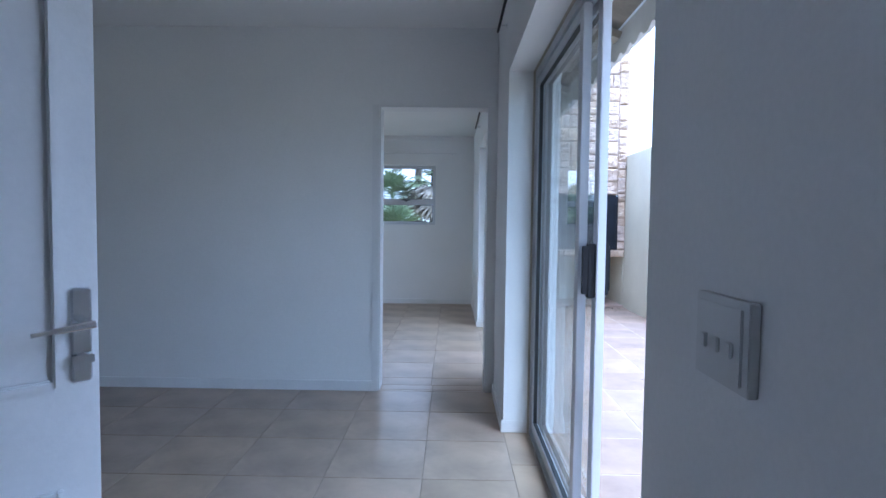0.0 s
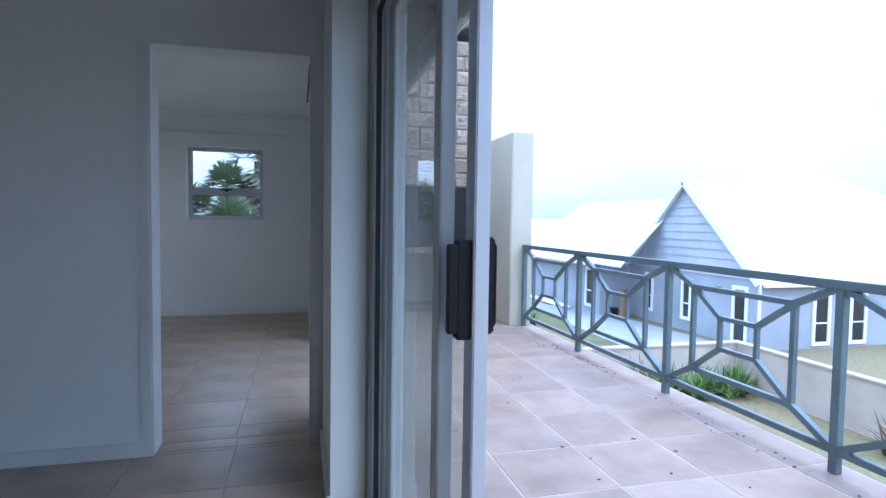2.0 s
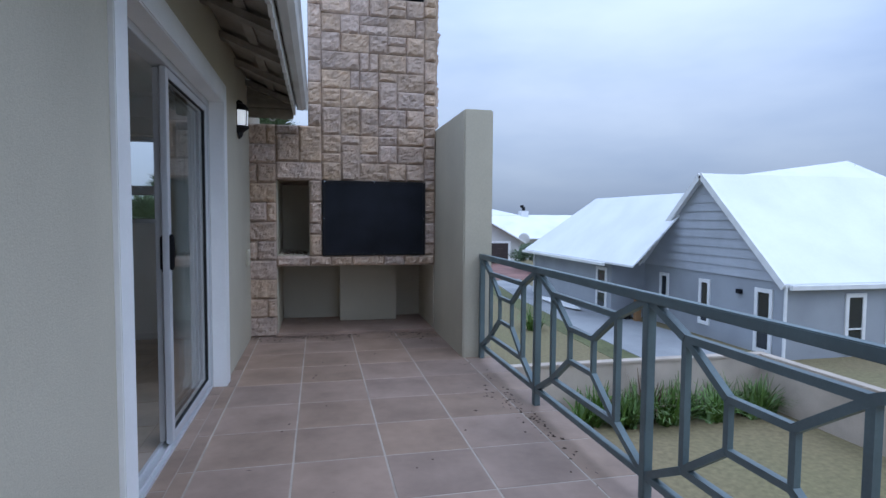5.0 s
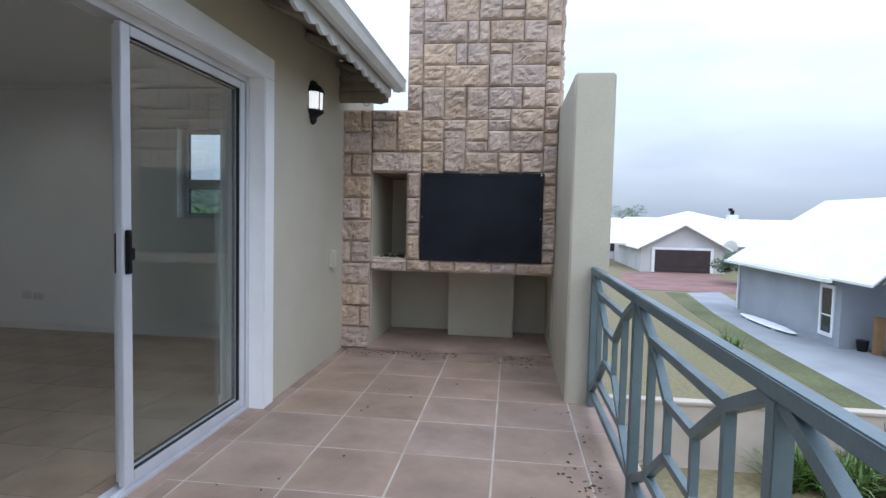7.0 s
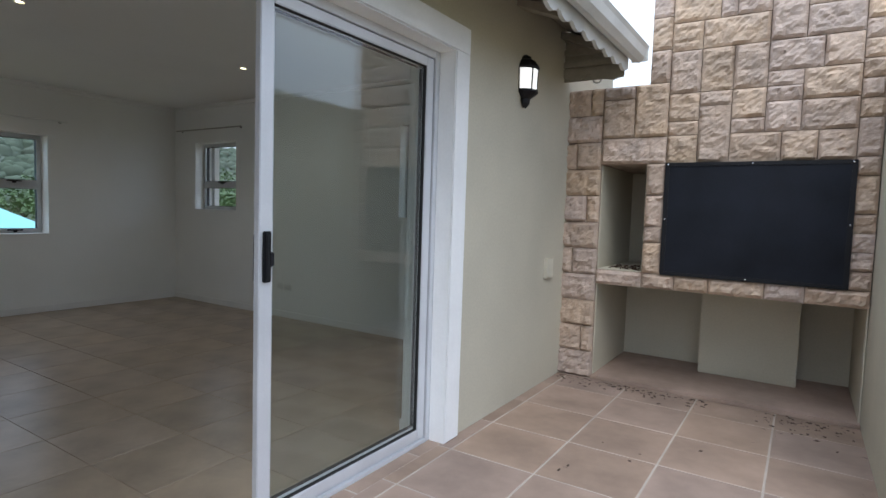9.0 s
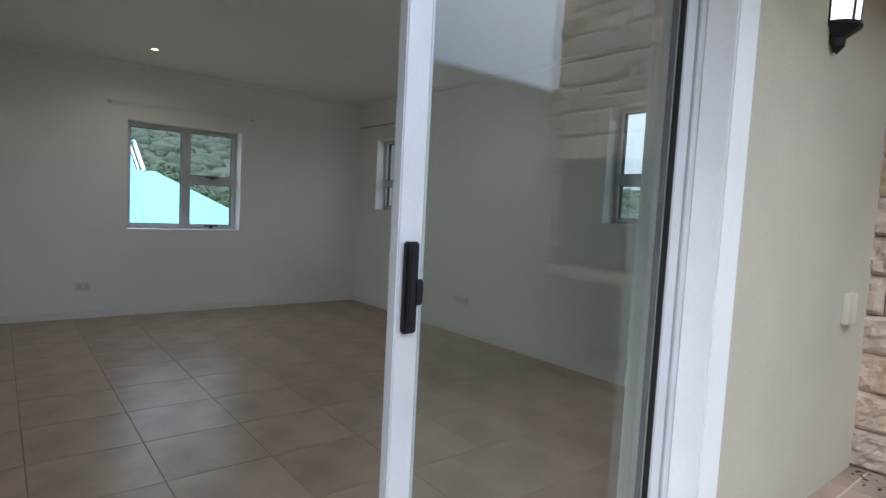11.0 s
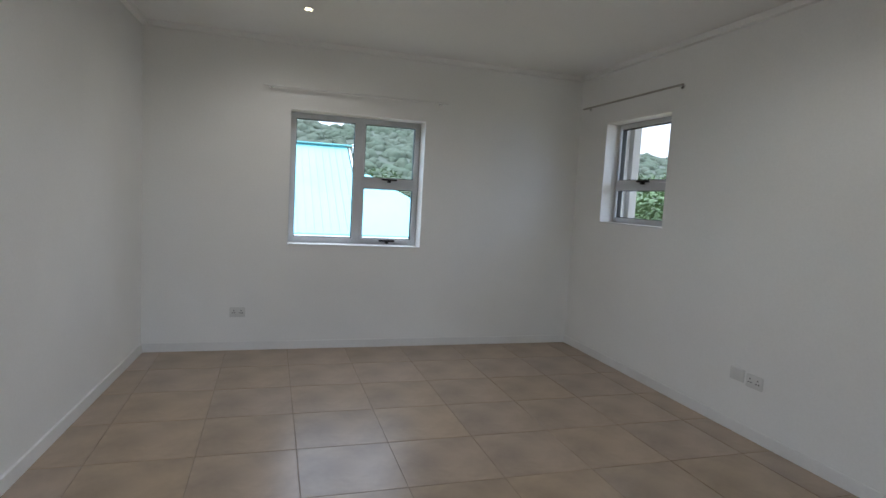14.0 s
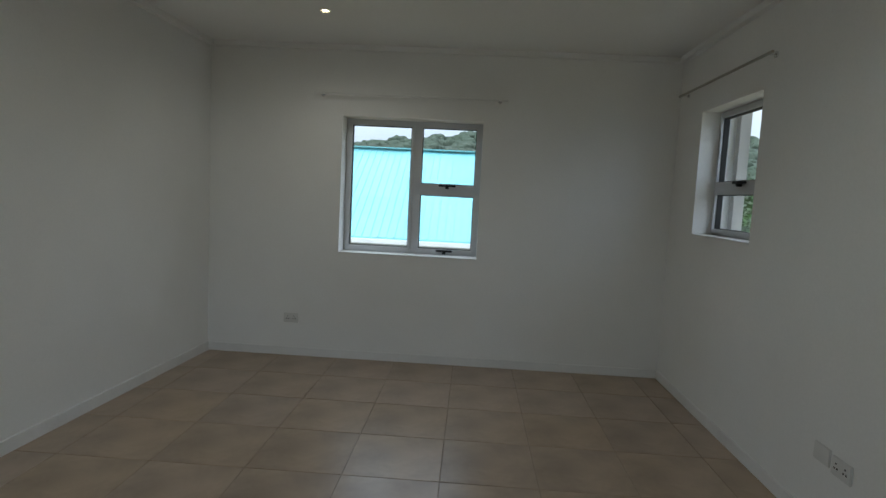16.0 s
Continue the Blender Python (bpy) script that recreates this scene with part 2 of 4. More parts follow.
LILAC = material("lilac_house_paint", (0.50, 0.45, 0.58), 0.85, grain=(20, 0.04), stain=(0.6, 0.05), bump=0.1)


# ---- building helpers ----
def box(bm, x0, y0, z0, x1, y1, z1, bevel=0.0, m=None):
    made = bmesh.ops.create_cube(bm, size=1)
    vs = made["verts"]
    for v in vs:
        v.co = Vector(((x0 + x1) / 2 + v.co.x * (x1 - x0), (y0 + y1) / 2 + v.co.y * (y1 - y0), (z0 + z1) / 2 + v.co.z * (z1 - z0)))
    if m:
        bmesh.ops.transform(bm, matrix=m, verts=vs)
    if bevel:
        es = {e for v in vs for e in v.link_edges}
        bmesh.ops.bevel(bm, geom=list(es), offset=bevel, segments=2, affect="EDGES")
    return bm


def boxes(*rows, bevel=0.0):
    bm = bmesh.new()
    for r in rows:
        box(bm, *r, bevel=bevel)
    return bm


def rod(bm, a, b, r, n=10, r2=None):
    a, b = Vector(a), Vector(b)
    m = Matrix.Translation((a + b) / 2) @ (b - a).to_track_quat("Z", "Y").to_matrix().to_4x4()
    bmesh.ops.create_cone(bm, cap_ends=True, segments=n, radius1=r, radius2=r if r2 is None else r2, depth=(b - a).length, matrix=m)
    return bm


def bar(bm, a, b, w, d):
    """A square bar from a to b."""
    a, b = Vector(a), Vector(b)
    m = Matrix.Translation((a + b) / 2) @ (b - a).to_track_quat("Z", "Y").to_matrix().to_4x4()
    L = (b - a).length / 2
    return box(bm, -w / 2, -d / 2, -L, w / 2, d / 2, L, 0.0, m)


def poly(bm, pts, thick=0.0, push=(0, 0, 1)):
    """A flat plate through pts, pushed to a thickness."""
    f = bm.faces.new([bm.verts.new(p) for p in pts])
    if thick:
        out = bmesh.ops.extrude_face_region(bm, geom=[f])
        vs = [v for v in out["geom"] if isinstance(v, bmesh.types.BMVert)]
        bmesh.ops.translate(bm, vec=Vector(push) * thick, verts=vs)
    bmesh.ops.recalc_face_normals(bm, faces=bm.faces)
    return bm


def mesh_of(name, bm, mat):
    me = bpy.data.meshes.new(name)
    bm.to_mesh(me)
    bm.free()
    me.materials.append(mat)
    return me


def part(name, bm, mat, parent, label=""):
    ob = new(name, mesh_of(name, bm, mat))
    ob.parent = parent
    if parent.type == "MESH" or parent.parent:
        ob.matrix_parent_inverse = Matrix()
    return tagged(ob, label)


def solid(name, bm, mat, label, category, kind="", group=""):
    return tagged(new(name, mesh_of(name, bm, mat)), label, category, group, kind)


def thing(name, at, label, category, kind="", group="", turn=0):
    ob = new(name)
    ob.empty_display_size = 0.1
    ob.matrix_basis = pose(*at, 0, 0, turn)
    return tagged(ob, label, category, group, kind)


def smooth(ob):
    for p in ob.data.polygons:
        p.use_smooth = True
    return ob


# ---- plan: inner face of the balcony wall, its outer face, the braai front ----
XI, XO, XW = 0.51, 0.787, -4.72
YN, YB, YP, YS = 8.46, 8.355, 4.073, 0.42
ZC1, ZC2, ZG = 2.62, 2.51, -3.1
D1 = (0.945, 3.30)
D2 = (4.50, 6.62)
HEAD = 2.115


def wall_x(x0, x1, y0, y1, z1, holes, z0=0.0):
    """A wall that runs along y, with openings (ya, yb, za, zb) in order."""
    bm, y = bmesh.new(), y0
    for ya, yb, za, zb in holes:
        box(bm, x0, y, z0, x1, ya, z1)
        if za > z0:
            box(bm, x0, ya, z0, x1, yb, za)
        box(bm, x0, ya, zb, x1, yb, z1)
        y = yb
    box(bm, x0, y, z0, x1, y1, z1)
    return bm


def wall_y(y0, y1, x0, x1, z1, holes, z0=0.0):
    bm, x = bmesh.new(), x0
    for xa, xb, za, zb in holes:
        box(bm, x, y0, z0, xa, y1, z1)
        if za > z0:
            box(bm, xa, y0, z0, xb, y1, za)
        box(bm, xa, y0, zb, xb, y1, z1)
        x = xb
    box(bm, x, y0, z0, x1, y1, z1)
    return bm


WIN_W = (5.84, 6.96, 0.87, 1.97)
WIN_N1 = (-0.955, -0.06, 1.185, 2.09)
WIN_N2 = (-4.27, -3.45, 1.185, 2.04)
ROOM_T = 2.75
# interior leaf and outer leaf of the balcony wall meet in the wall's middle
solid("wall_east", wall_x(XI, 0.65, -1.6, YN, ROOM_T, [(*D1, 0, HEAD), (*D2, 0, HEAD)]), WALL, "white painted inner wall with two sliding door openings", "wall", "structure")
solid("wall_east_outside", wall_x(0.65, XO, -2.4, 9.45, ROOM_T, [(*D1, -0.03, HEAD), (*D2, -0.03, HEAD)], z0=-0.25), CREAM, "cream plastered outside wall of the balcony", "wall", "structure")
solid("wall_north", wall_y(YN, YN + 0.24, XW - 0.24, 0.65, ROOM_T, [WIN_N2, WIN_N1]), WALL, "white painted wall with two small windows", "wall", "structure")
solid("wall_west", wall_x(XW - 0.26, XW, -1.6, YN, ROOM_T, [WIN_W]), WALL, "white painted end wall with one window", "wall", "structure")
solid("wall_partition", wall_y(YP, YP + 0.16, XW, XI, ROOM_T, [(-0.335, 0.45, 0, 2.07)]), WALL, "white painted partition with an open doorway", "wall", "structure")
solid("wall_partition_thick", poly(bmesh.new(), [(XW, YP + 0.16, 0), (-0.62, YP + 0.16, 0), (-0.62, 4.57, 0), (XW, 4.765, 0)], ROOM_T), WALL, "white painted thick part of the partition", "wall", "structure")
solid("wall_south", boxes((XW, YS - 0.15, 0, -1.08, YS, ROOM_T), (-1.23, -1.6, 0, -1.08, YS - 0.15, ROOM_T), (-1.23, -1.75, 0, XI, -1.6, ROOM_T)), WALL, "white painted walls of the entrance", "wall", "structure")
solid("ceiling", boxes((XW, -1.6, ZC1, XI, YP, ZC1 + 0.1)), CEIL, "white plastered ceiling of the first room", "ceiling", "structure")
solid("ceiling_2", boxes((XW, YP + 0.16, ZC2, XI, YN, ZC2 + 0.1)), CEIL, "white plastered ceiling of the second room", "ceiling", "structure")


def cornice(bm, a, b, z):
    bar(bm, (*a, z - 0.02), (*b, z - 0.02), 0.04, 0.04)


bm = bmesh.new()
for a, b in (((XW + 0.02, 4.79), (XW + 0.02, YN - 0.02)), ((XW + 0.02, YN - 0.02), (XI - 0.02, YN - 0.02)), ((XW + 0.02, 4.785), (-0.62, 4.59))):
    cornice(bm, a, b, ZC2)
solid("trim_cornice", bm, CEIL, "thin white cornice under the ceiling", "trim", "structure")
bm = boxes((XW, YP - 0.014, 0, -0.38, YP, 0.075), (XI - 0.014, 3.31, 0, XI, YP - 0.014, 0.075), (XI - 0.014, 3.298, 0, 0.63, 3.312, 0.075),
           (XI - 0.014, -1.6, 0, XI, D1[0], 0.075), (XW, YN - 0.014, 0, XI - 0.014, YN, 0.07), (XW, 4.765, 0, XW + 0.014, YN - 0.014, 0.07),
           (XI - 0.014, D2[1] + 0.01, 0, XI, YN - 0.014, 0.07), (XI - 0.014, D2[1] - 0.002, 0, 0.63, D2[1] + 0.012, 0.07), bevel=0.003)
bar(bm, (XW + 0.014, 4.771, 0.035), (-0.62, 4.576, 0.035), 0.014, 0.07)
solid("baseboard", bm, TRIM, "low white painted skirting", "baseboard", "structure")
bm = boxes((-0.385, YP - 0.012, 0, -0.335, YP, 2.075), (-0.337, YP - 0.004, 0, -0.325, YP + 0.165, 2.07), (0.44, YP - 0.004, 0, 0.452, YP + 0.165, 2.07), (-0.325, YP - 0.004, 2.06, 0.44, YP + 0.165, 2.072), bevel=0.002)
solid("trim_doorway", bm, TRIM, "white painted lining of the inner doorway", "trim", "structure")
# outer trims round the sliding doors
for k, (y0, y1) in enumerate((D1, D2)):
    w = 0.14
    bm = boxes((XO - 0.01, y0 - w, 0, XO + 0.022, y0, HEAD), (XO - 0.01, y1, 0, XO + 0.022, y1 + w, HEAD), (XO - 0.01, y0 - w, HEAD, XO + 0.022, y1 + w, HEAD + w), bevel=0.004)
    xs = 0.752 if k == 0 else 0.708
    for r in ((xs, y0 - 0.003, 0.0, XO + 0.018, y0 + 0.006, HEAD), (xs, y1 - 0.006, 0.0, XO + 0.018, y1 + 0.003, HEAD), (xs, y0, HEAD - 0.006, XO + 0.018, y1, HEAD + 0.003)):
        box(bm, *r)
    solid("trim_sliding_door_%d" % (k + 1), bm, TRIM, "white plaster surround of a sliding door", "trim", "structure")

# ---- floors ----
floor_in = solid("floor", boxes((XW, -1.6, -0.2, 0.65, 8.7, -0.003)), GROUT_IN, "glossy beige tiled floor of the rooms", "floor", "structure")
floor_out = solid("floor_balcony", boxes((0.65, -2.4, -0.25, 3.06, 9.45, -0.0022)), GROUT_OUT, "terracotta tiled floor of the balcony", "floor", "structure")

# ---- windows ----
def window(name, along, a, b, z0, z1, depth, bars, mullions, label):
    """A casement in a wall; along 'x' or 'y'. bars: (u0, u1, v0, v1) panes in fractions, and whether they open; mullions: bars between them."""
    e = thing(name, (0, 0, 0), label, "window", "structure")

    def r(u0, w0, v0, u1, w1, v1):
        return (u0, w0, v0, u1, w1, v1) if along == "x" else (w0, u0, v0, w1, u1, v1)
    d0, d1 = (depth, depth + 0.045) if along == "x" else (depth - 0.045, depth)
    t = 0.036
    bm = boxes(r(a, d0, z0, a + t, d1, z1), r(b - t, d0, z0, b, d1, z1), r(a + t, d0, z0, b - t, d1, z0 + t), r(a + t, d0, z1 - t, b - t, d1, z1), bevel=0.003)
    part("window_frame", bm, ALU, e, "grey aluminium frame")
    W, Hh = b - a, z1 - z0
    for u0, u1, v0, v1 in mullions:
        part("mullion", boxes(r(a + u0 * W, d0 - 0.003, z0 + v0 * Hh, a + u1 * W, d1 - 0.003, z0 + v1 * Hh), bevel=0.003), ALU, e)
    for u0, u1, v0, v1, sash in bars:
        pu0, pu1, pv0, pv1 = a + u0 * W, a + u1 * W, z0 + v0 * Hh, z0 + v1 * Hh
        s = 0.026
        i0, i1 = (d0 - 0.012, d1 + 0.004) if along == "x" else (d0 - 0.004, d1 + 0.012)
        bm = boxes(r(pu0, i0, pv0, pu0 + s, i1, pv1), r(pu1 - s, i0, pv0, pu1, i1, pv1), r(pu0 + s, i0, pv0, pu1 - s, i1, pv0 + s), r(pu0 + s, i0, pv1 - s, pu1 - s, i1, pv1), bevel=0.003)
        sash_ob = part("sash", bm, ALU, e)
        bm = boxes(r(pu0 + s, d0 + 0.004, pv0 + s, pu0 + s + 0.005, d1 - 0.004, pv1 - s), r(pu1 - s - 0.005, d0 + 0.004, pv0 + s, pu1 - s, d1 - 0.004, pv1 - s), r(pu0 + s, d0 + 0.004, pv0 + s, pu1 - s, d1 - 0.004, pv0 + s + 0.005), r(pu0 + s, d0 + 0.004, pv1 - s - 0.005, pu1 - s, d1 - 0.004, pv1 - s))
        part("seal", bm, RUBBER, sash_ob, "black rubber seal")
        dm = (d0 + d1) / 2
        pane = part("pane", poly(bmesh.new(), [r(pu0 + s, dm, pv0 + s, 0, 0, 0)[:3], r(pu1 - s, dm, pv0 + s, 0, 0, 0)[:3], r(pu1 - s, dm, pv1 - s, 0, 0, 0)[:3], r(pu0 + s, dm, pv1 - s, 0, 0, 0)[:3]]), GLASS, e, "clear glass")
        pane.visible_shadow = False
        if sash:
            um = (pu0 + pu1) / 2
            q0, q1 = (i0 - 0.03, i0) if along == "x" else (i1, i1 + 0.03)
            bm = boxes(r(um - 0.07, q0, pv0 + 0.006, um + 0.07, q1, pv0 + 0.022), r(um - 0.015, q0, pv0 - 0.012, um + 0.015, q1, pv0 + 0.006), bevel=0.003)
            part("stay", bm, BLACK, e, "black window stay")
    return e


bm = boxes((XW - 0.17, WIN_W[0] + 0.002, WIN_W[2], XW + 0.006, WIN_W[1] - 0.002, WIN_W[2] + 0.012), (WIN_N1[0] + 0.002, YN - 0.006, WIN_N1[2], WIN_N1[1] - 0.002, YN + 0.13, WIN_N1[2] + 0.012), (WIN_N2[0] + 0.002, YN - 0.006, WIN_N2[2], WIN_N2[1] - 0.002, YN + 0.13, WIN_N2[2] + 0.012), bevel=0.003)
solid("trim_window_sills", bm, TRIM, "white painted window sills", "trim", "structure")
window("window_1", "y", WIN_W[0], WIN_W[1], WIN_W[2] + 0.012, WIN_W[3], XW - 0.17, [(0.02, 0.505, 0.02, 0.98, False), (0.54, 0.98, 0.515, 0.98, True), (0.54, 0.98, 0.02, 0.475, True)], [(0.495, 0.55, 0.03, 0.97), (0.55, 0.97, 0.47, 0.52)], "three-light aluminium window with a fixed pane")
window("window_2", "x", WIN_N1[0], WIN_N1[1], WIN_N1[2] + 0.012, WIN_N1[3], YN + 0.13, [(0.02, 0.98, 0.40, 0.98, True), (0.02, 0.98, 0.02, 0.36, False)], [(0.03, 0.97, 0.35, 0.41)], "small aluminium window with two panes")
window("window_3", "x", WIN_N2[0], WIN_N2[1], WIN_N2[2] + 0.012, WIN_N2[3], YN + 0.13, [(0.02, 0.98, 0.40, 0.98, True), (0.02, 0.98, 0.02, 0.36, False)], [(0.03, 0.97, 0.35, 0.41)], "small aluminium window with two panes")


# ---- sliding doors ----
def sliding_door(name, y0, y1, split, dx, inset, grip, label):
    """Frame with a fixed and a sliding leaf, both standing in the far half; dx: shift of the frame in the wall; grip: depth of the inner handle."""
    e = thing(name, (dx, 0, 0), label, "sliding door", "structure")
    x0, x1 = 0.632, 0.722
    bm = boxes((x0, y0, 0, x1, y0 + 0.035, HEAD), (x0, y1 - 0.04, 0, x1, y1, HEAD), (x0, y0 + 0.035, HEAD - 0.045, x1, y1 - 0.04, HEAD), bevel=0.003)
    part("door_frame", bm, ALU, e, "aluminium frame")
    bm = boxes((x0, y0 + 0.035, 0.0, x1, y1 - 0.04, 0.018), (0.654, y0 + 0.035, 0.018, 0.658, y1 - 0.04, 0.034), (0.698, y0 + 0.035, 0.018, 0.702, y1 - 0.04, 0.034))
    part("track", bm, ALU, e, "aluminium bottom track")
    for k, (xa, xb, ya, yb) in enumerate(((0.684, 0.716, split, y1 - 0.05), (0.640, 0.672, split + inset, y1 - 0.045))):
        zb, zt, st, far = 0.036, HEAD - 0.05, 0.062, 0.035 if k else 0.06
        bm = boxes((xa, ya, zb, xb, ya + st, zt), (xa, yb - far, zb, xb, yb, zt), (xa, ya + st, zb, xb, yb - far, zb + 0.05), (xa, ya + st, zt - 0.045, xb, yb - far, zt), bevel=0.003)
        leaf = part("leaf", bm, ALU, e, "inner leaf frame" if k else "outer leaf frame")
        xm, q, zl, zh = (xa + xb) / 2, 0.003, zb + 0.05, zt - 0.045
        bm = boxes((xa + 0.006, ya + st, zl, xb - 0.006, ya + st + q, zh), (xa + 0.006, yb - far - q, zl, xb - 0.006, yb - far, zh), (xa + 0.006, ya + st + q, zl, xb - 0.006, yb - far - q, zl + q), (xa + 0.006, ya + st + q, zh - q, xb - 0.006, yb - far - q, zh))
        part("seal", bm, RUBBER, leaf, "black rubber seal")
        pane = part("pane", poly(bmesh.new(), [(xm, ya + st, zl), (xm, yb - far, zl), (xm, yb - far, zh), (xm, ya + st, zh)]), DOORGLASS, leaf, "faintly green glass")
        pane.visible_shadow = False
    # pull handles on both sides of the leading stile
    ym = split + 0.012
    bm = boxes((0.716, ym, 0.985, 0.732, ym + 0.034, 1.178), (0.732, ym + 0.004, 1.0, 0.738, ym + 0.024, 1.165), (0.728, ym + 0.022, 1.045, 0.738, ym + 0.044, 1.10), bevel=0.004)
    part("handle", bm, BLACK, e, "black pull handle")
    xg_ = 0.684 - grip
    bm = boxes((xg_ + grip * 0.4, ym, 0.975, 0.684, ym + 0.034, 1.172), (xg_, ym - 0.003, 0.988, xg_ + grip * 0.4, ym + 0.018, 1.164), bevel=0.002)
    inner = part("handle", bm, BLACK, e, "black pull handle with a lock")
    part("lock", boxes((0.674, ym - 0.002, 1.09, 0.677, ym + 0.001, 1.115), (0.673, ym - 0.002, 1.045, 0.677, ym + 0.001, 1.062)), STEEL, inner, "dark steel latch")
    return e


sliding_door("door_1", D1[0], D1[1], 2.05, 0.030, 0.10, 0.048, "aluminium sliding glass door standing half open")
sliding_door("door_2", D2[0], D2[1], 5.455, -0.016, 0.04, 0.014, "aluminium sliding glass door standing half open")

# ---- entrance door leaf, with its lever handle ----
door = thing("entrance_door", (-0.57, 1.21, 0), "white painted panelled entrance door standing open", "door", turn=math.degrees(math.atan2(-0.62, -0.55)))
bm = boxes((0, -0.02, 0.012, 0.81, 0.02, 2.03), bevel=0.003)
part("door_leaf", bm, TRIM, door)
bm = bmesh.new()
for z0, z1 in ((0.9, 1.9), (0.15, 0.69)):
    for r in ((0.068, z0, 0.086, z1), (0.69, z0, 0.708, z1), (0.086, z0, 0.69, z0 + 0.018), (0.086, z1 - 0.018, 0.69, z1)):
        box(bm, r[0], 0.02, r[1], r[2], 0.032, r[3], bevel=0.004)
part("moulding", bm, TRIM, door, "raised panel moulding")
plate = part("handle_plate", boxes((0.014, 0.02, 0.905, 0.052, 0.028, 1.1), bevel=0.004), CHROME, door, "chrome handle plate")
bm = bmesh.new()
rod(bm, (0.033, 0.028, 1.03), (0.033, 0.07, 1.03), 0.011)
rod(bm, (0.02, 0.068, 1.03), (0.13, 0.072, 1.02), 0.009, 12, 0.006)
part("lever", bm, CHROME, plate, "chrome lever")
bm = rod(bmesh.new(), (0.033, 0.028, 0.955), (0.033, 0.04, 0.955), 0.01)
box(bm, 0.015, 0.04, 0.947, 0.055, 0.044, 0.963)
bmesh.ops.create_cone(bm, cap_ends=False, segments=14, radius1=0.014, radius2=0.014, depth=0.003, matrix=pose(0.04, 0.045, 0.935, 90))
part("key", bm, CHROME, plate, "keys in the lock")

# ---- switches and sockets ----
sw = thing("light_switch", (XI, 0.67, 1.115), "white light switch plate with three rockers", "switch")
part("plate", boxes((-0.012, -0.062, -0.05, 0.0, 0.062, 0.05), (-0.015, -0.05, -0.042, -0.012, 0.05, 0.042), bevel=0.0012), PLATE, sw)
for k in (-1, 0, 1):
    part("rocker", boxes((-0.019, k * 0.03 - 0.006, -0.014, -0.015, k * 0.03 + 0.006, 0.004), bevel=0.0015), PLATE, sw)


def socket(at, turn, label):
    e = thing("wall_socket", at, label, "socket", group="wall sockets", turn=turn)
    part("plate", boxes((-0.06, -0.012, -0.04, 0.06, 0, 0.04), bevel=0.004), PLATE, e)
    for k in (-1, 1):
        for dx, dz in ((0, 0.014), (-0.009, -0.006), (0.009, -0.006)):
            part("pin_hole", boxes((k * 0.028 + dx - 0.0035, -0.0135, dz - 0.0035, k * 0.028 + dx + 0.0035, -0.012, dz + 0.0035)), RUBBER, e)
    return e


socket((XW, 5.466, 0.314), 90, "white double wall socket low on the end wall")
s2 = socket((-2.50, YN, 0.345), 0, "white double wall socket beside a blank plate")
blank = thing("blank_plate", (-2.63, YN, 0.355), "white blank cover plate beside a socket", "cover plate")
part("plate", boxes((-0.055, -0.01, -0.04, 0.055, 0, 0.04), bevel=0.004), PLATE, blank)


# ---- curtain rods ----
def curtain_rod(a, b, out, label):
    """A thin rod on two brackets; out: the way from the wall."""
    e = thing("curtain_rod", a, label, "curtain rod", group="curtain rods")
    d, o = Vector(b) - Vector(a), Vector(out)
    part("rod", rod(bmesh.new(), o * 0.05, d + o * 0.05, 0.008), TRIM if out[0] > 0 or a[0] > -2 and out[1] else PEWTER if out[1] else BLACK, e)
    for k in (0.04, 0.96):
        bm = rod(bmesh.new(), d * k, d * k + o * 0.055, 0.006)
        rod(bm, d * k, d * k + o * 0.008, 0.018)
        part("bracket", bm, CHROME, e)
    return e


curtain_rod((XW, 5.62, 2.13), (XW, 7.14, 2.13), (1, 0, 0), "white curtain rod above the end window")
curtain_rod((-4.6, YN, 2.2), (-3.3, YN, 2.2), (0, -1, 0), "white curtain rod above a small window")
curtain_rod((-1.3, YN, 2.26), (0.25, YN, 2.26), (0, -1, 0), "white curtain rod above a small window")
curtain_rod((XI, 4.4, 2.36), (XI, 6.75, 2.36), (-1, 0, 0), "dark curtain rod above a sliding door")
curtain_rod((XI, 0.7, 2.42), (XI, 3.55, 2.42), (-1, 0, 0), "dark curtain rod above a sliding door")

# ---- downlights ----
DOWNLIGHTS = ((-3.88, 5.906), (-1.98, 7.43), (-1.86, 5.66))
for x, y in DOWNLIGHTS:
    e = thing("downlight", (x, y, ZC2), "small lit recessed downlight", "downlight", group="ceiling downlights")
    bm = bmesh.new()
    bmesh.ops.create_cone(bm, cap_ends=False, segments=20, radius1=0.032, radius2=0.027, depth=0.008, matrix=pose(0, 0, -0.004))
    part("ring", bm, TRIM, e, "white rim")
    bm = bmesh.new()
    bmesh.ops.create_cone(bm, cap_ends=True, segments=20, radius1=0.02, radius2=0.02, depth=0.004, matrix=pose(0, 0, -0.003))
    part("lamp", bm, SPOT, e, "warm glowing lamp")
    beam = bpy.data.lights.new("downlight_beam", "SPOT")
    beam.energy, beam.spot_size, beam.spot_blend, beam.shadow_soft_size, beam.color = 6.5, radians(165), 0.9, 0.03, (1.0, 0.94, 0.84)
    new("downlight_beam", beam).matrix_world = pose(x, y, ZC2 - 0.02)

# ---- balcony: wall lantern, box, parapet, braai ----
lantern = thing("wall_lantern", (XO, 7.48, 1.955), "black half lantern with frosted glass on the wall", "wall lamp")
bm = boxes((0, -0.035, 0.05, 0.012, 0.035, 0.33), bevel=0.004)
part("back_plate", bm, BLACK, lantern)


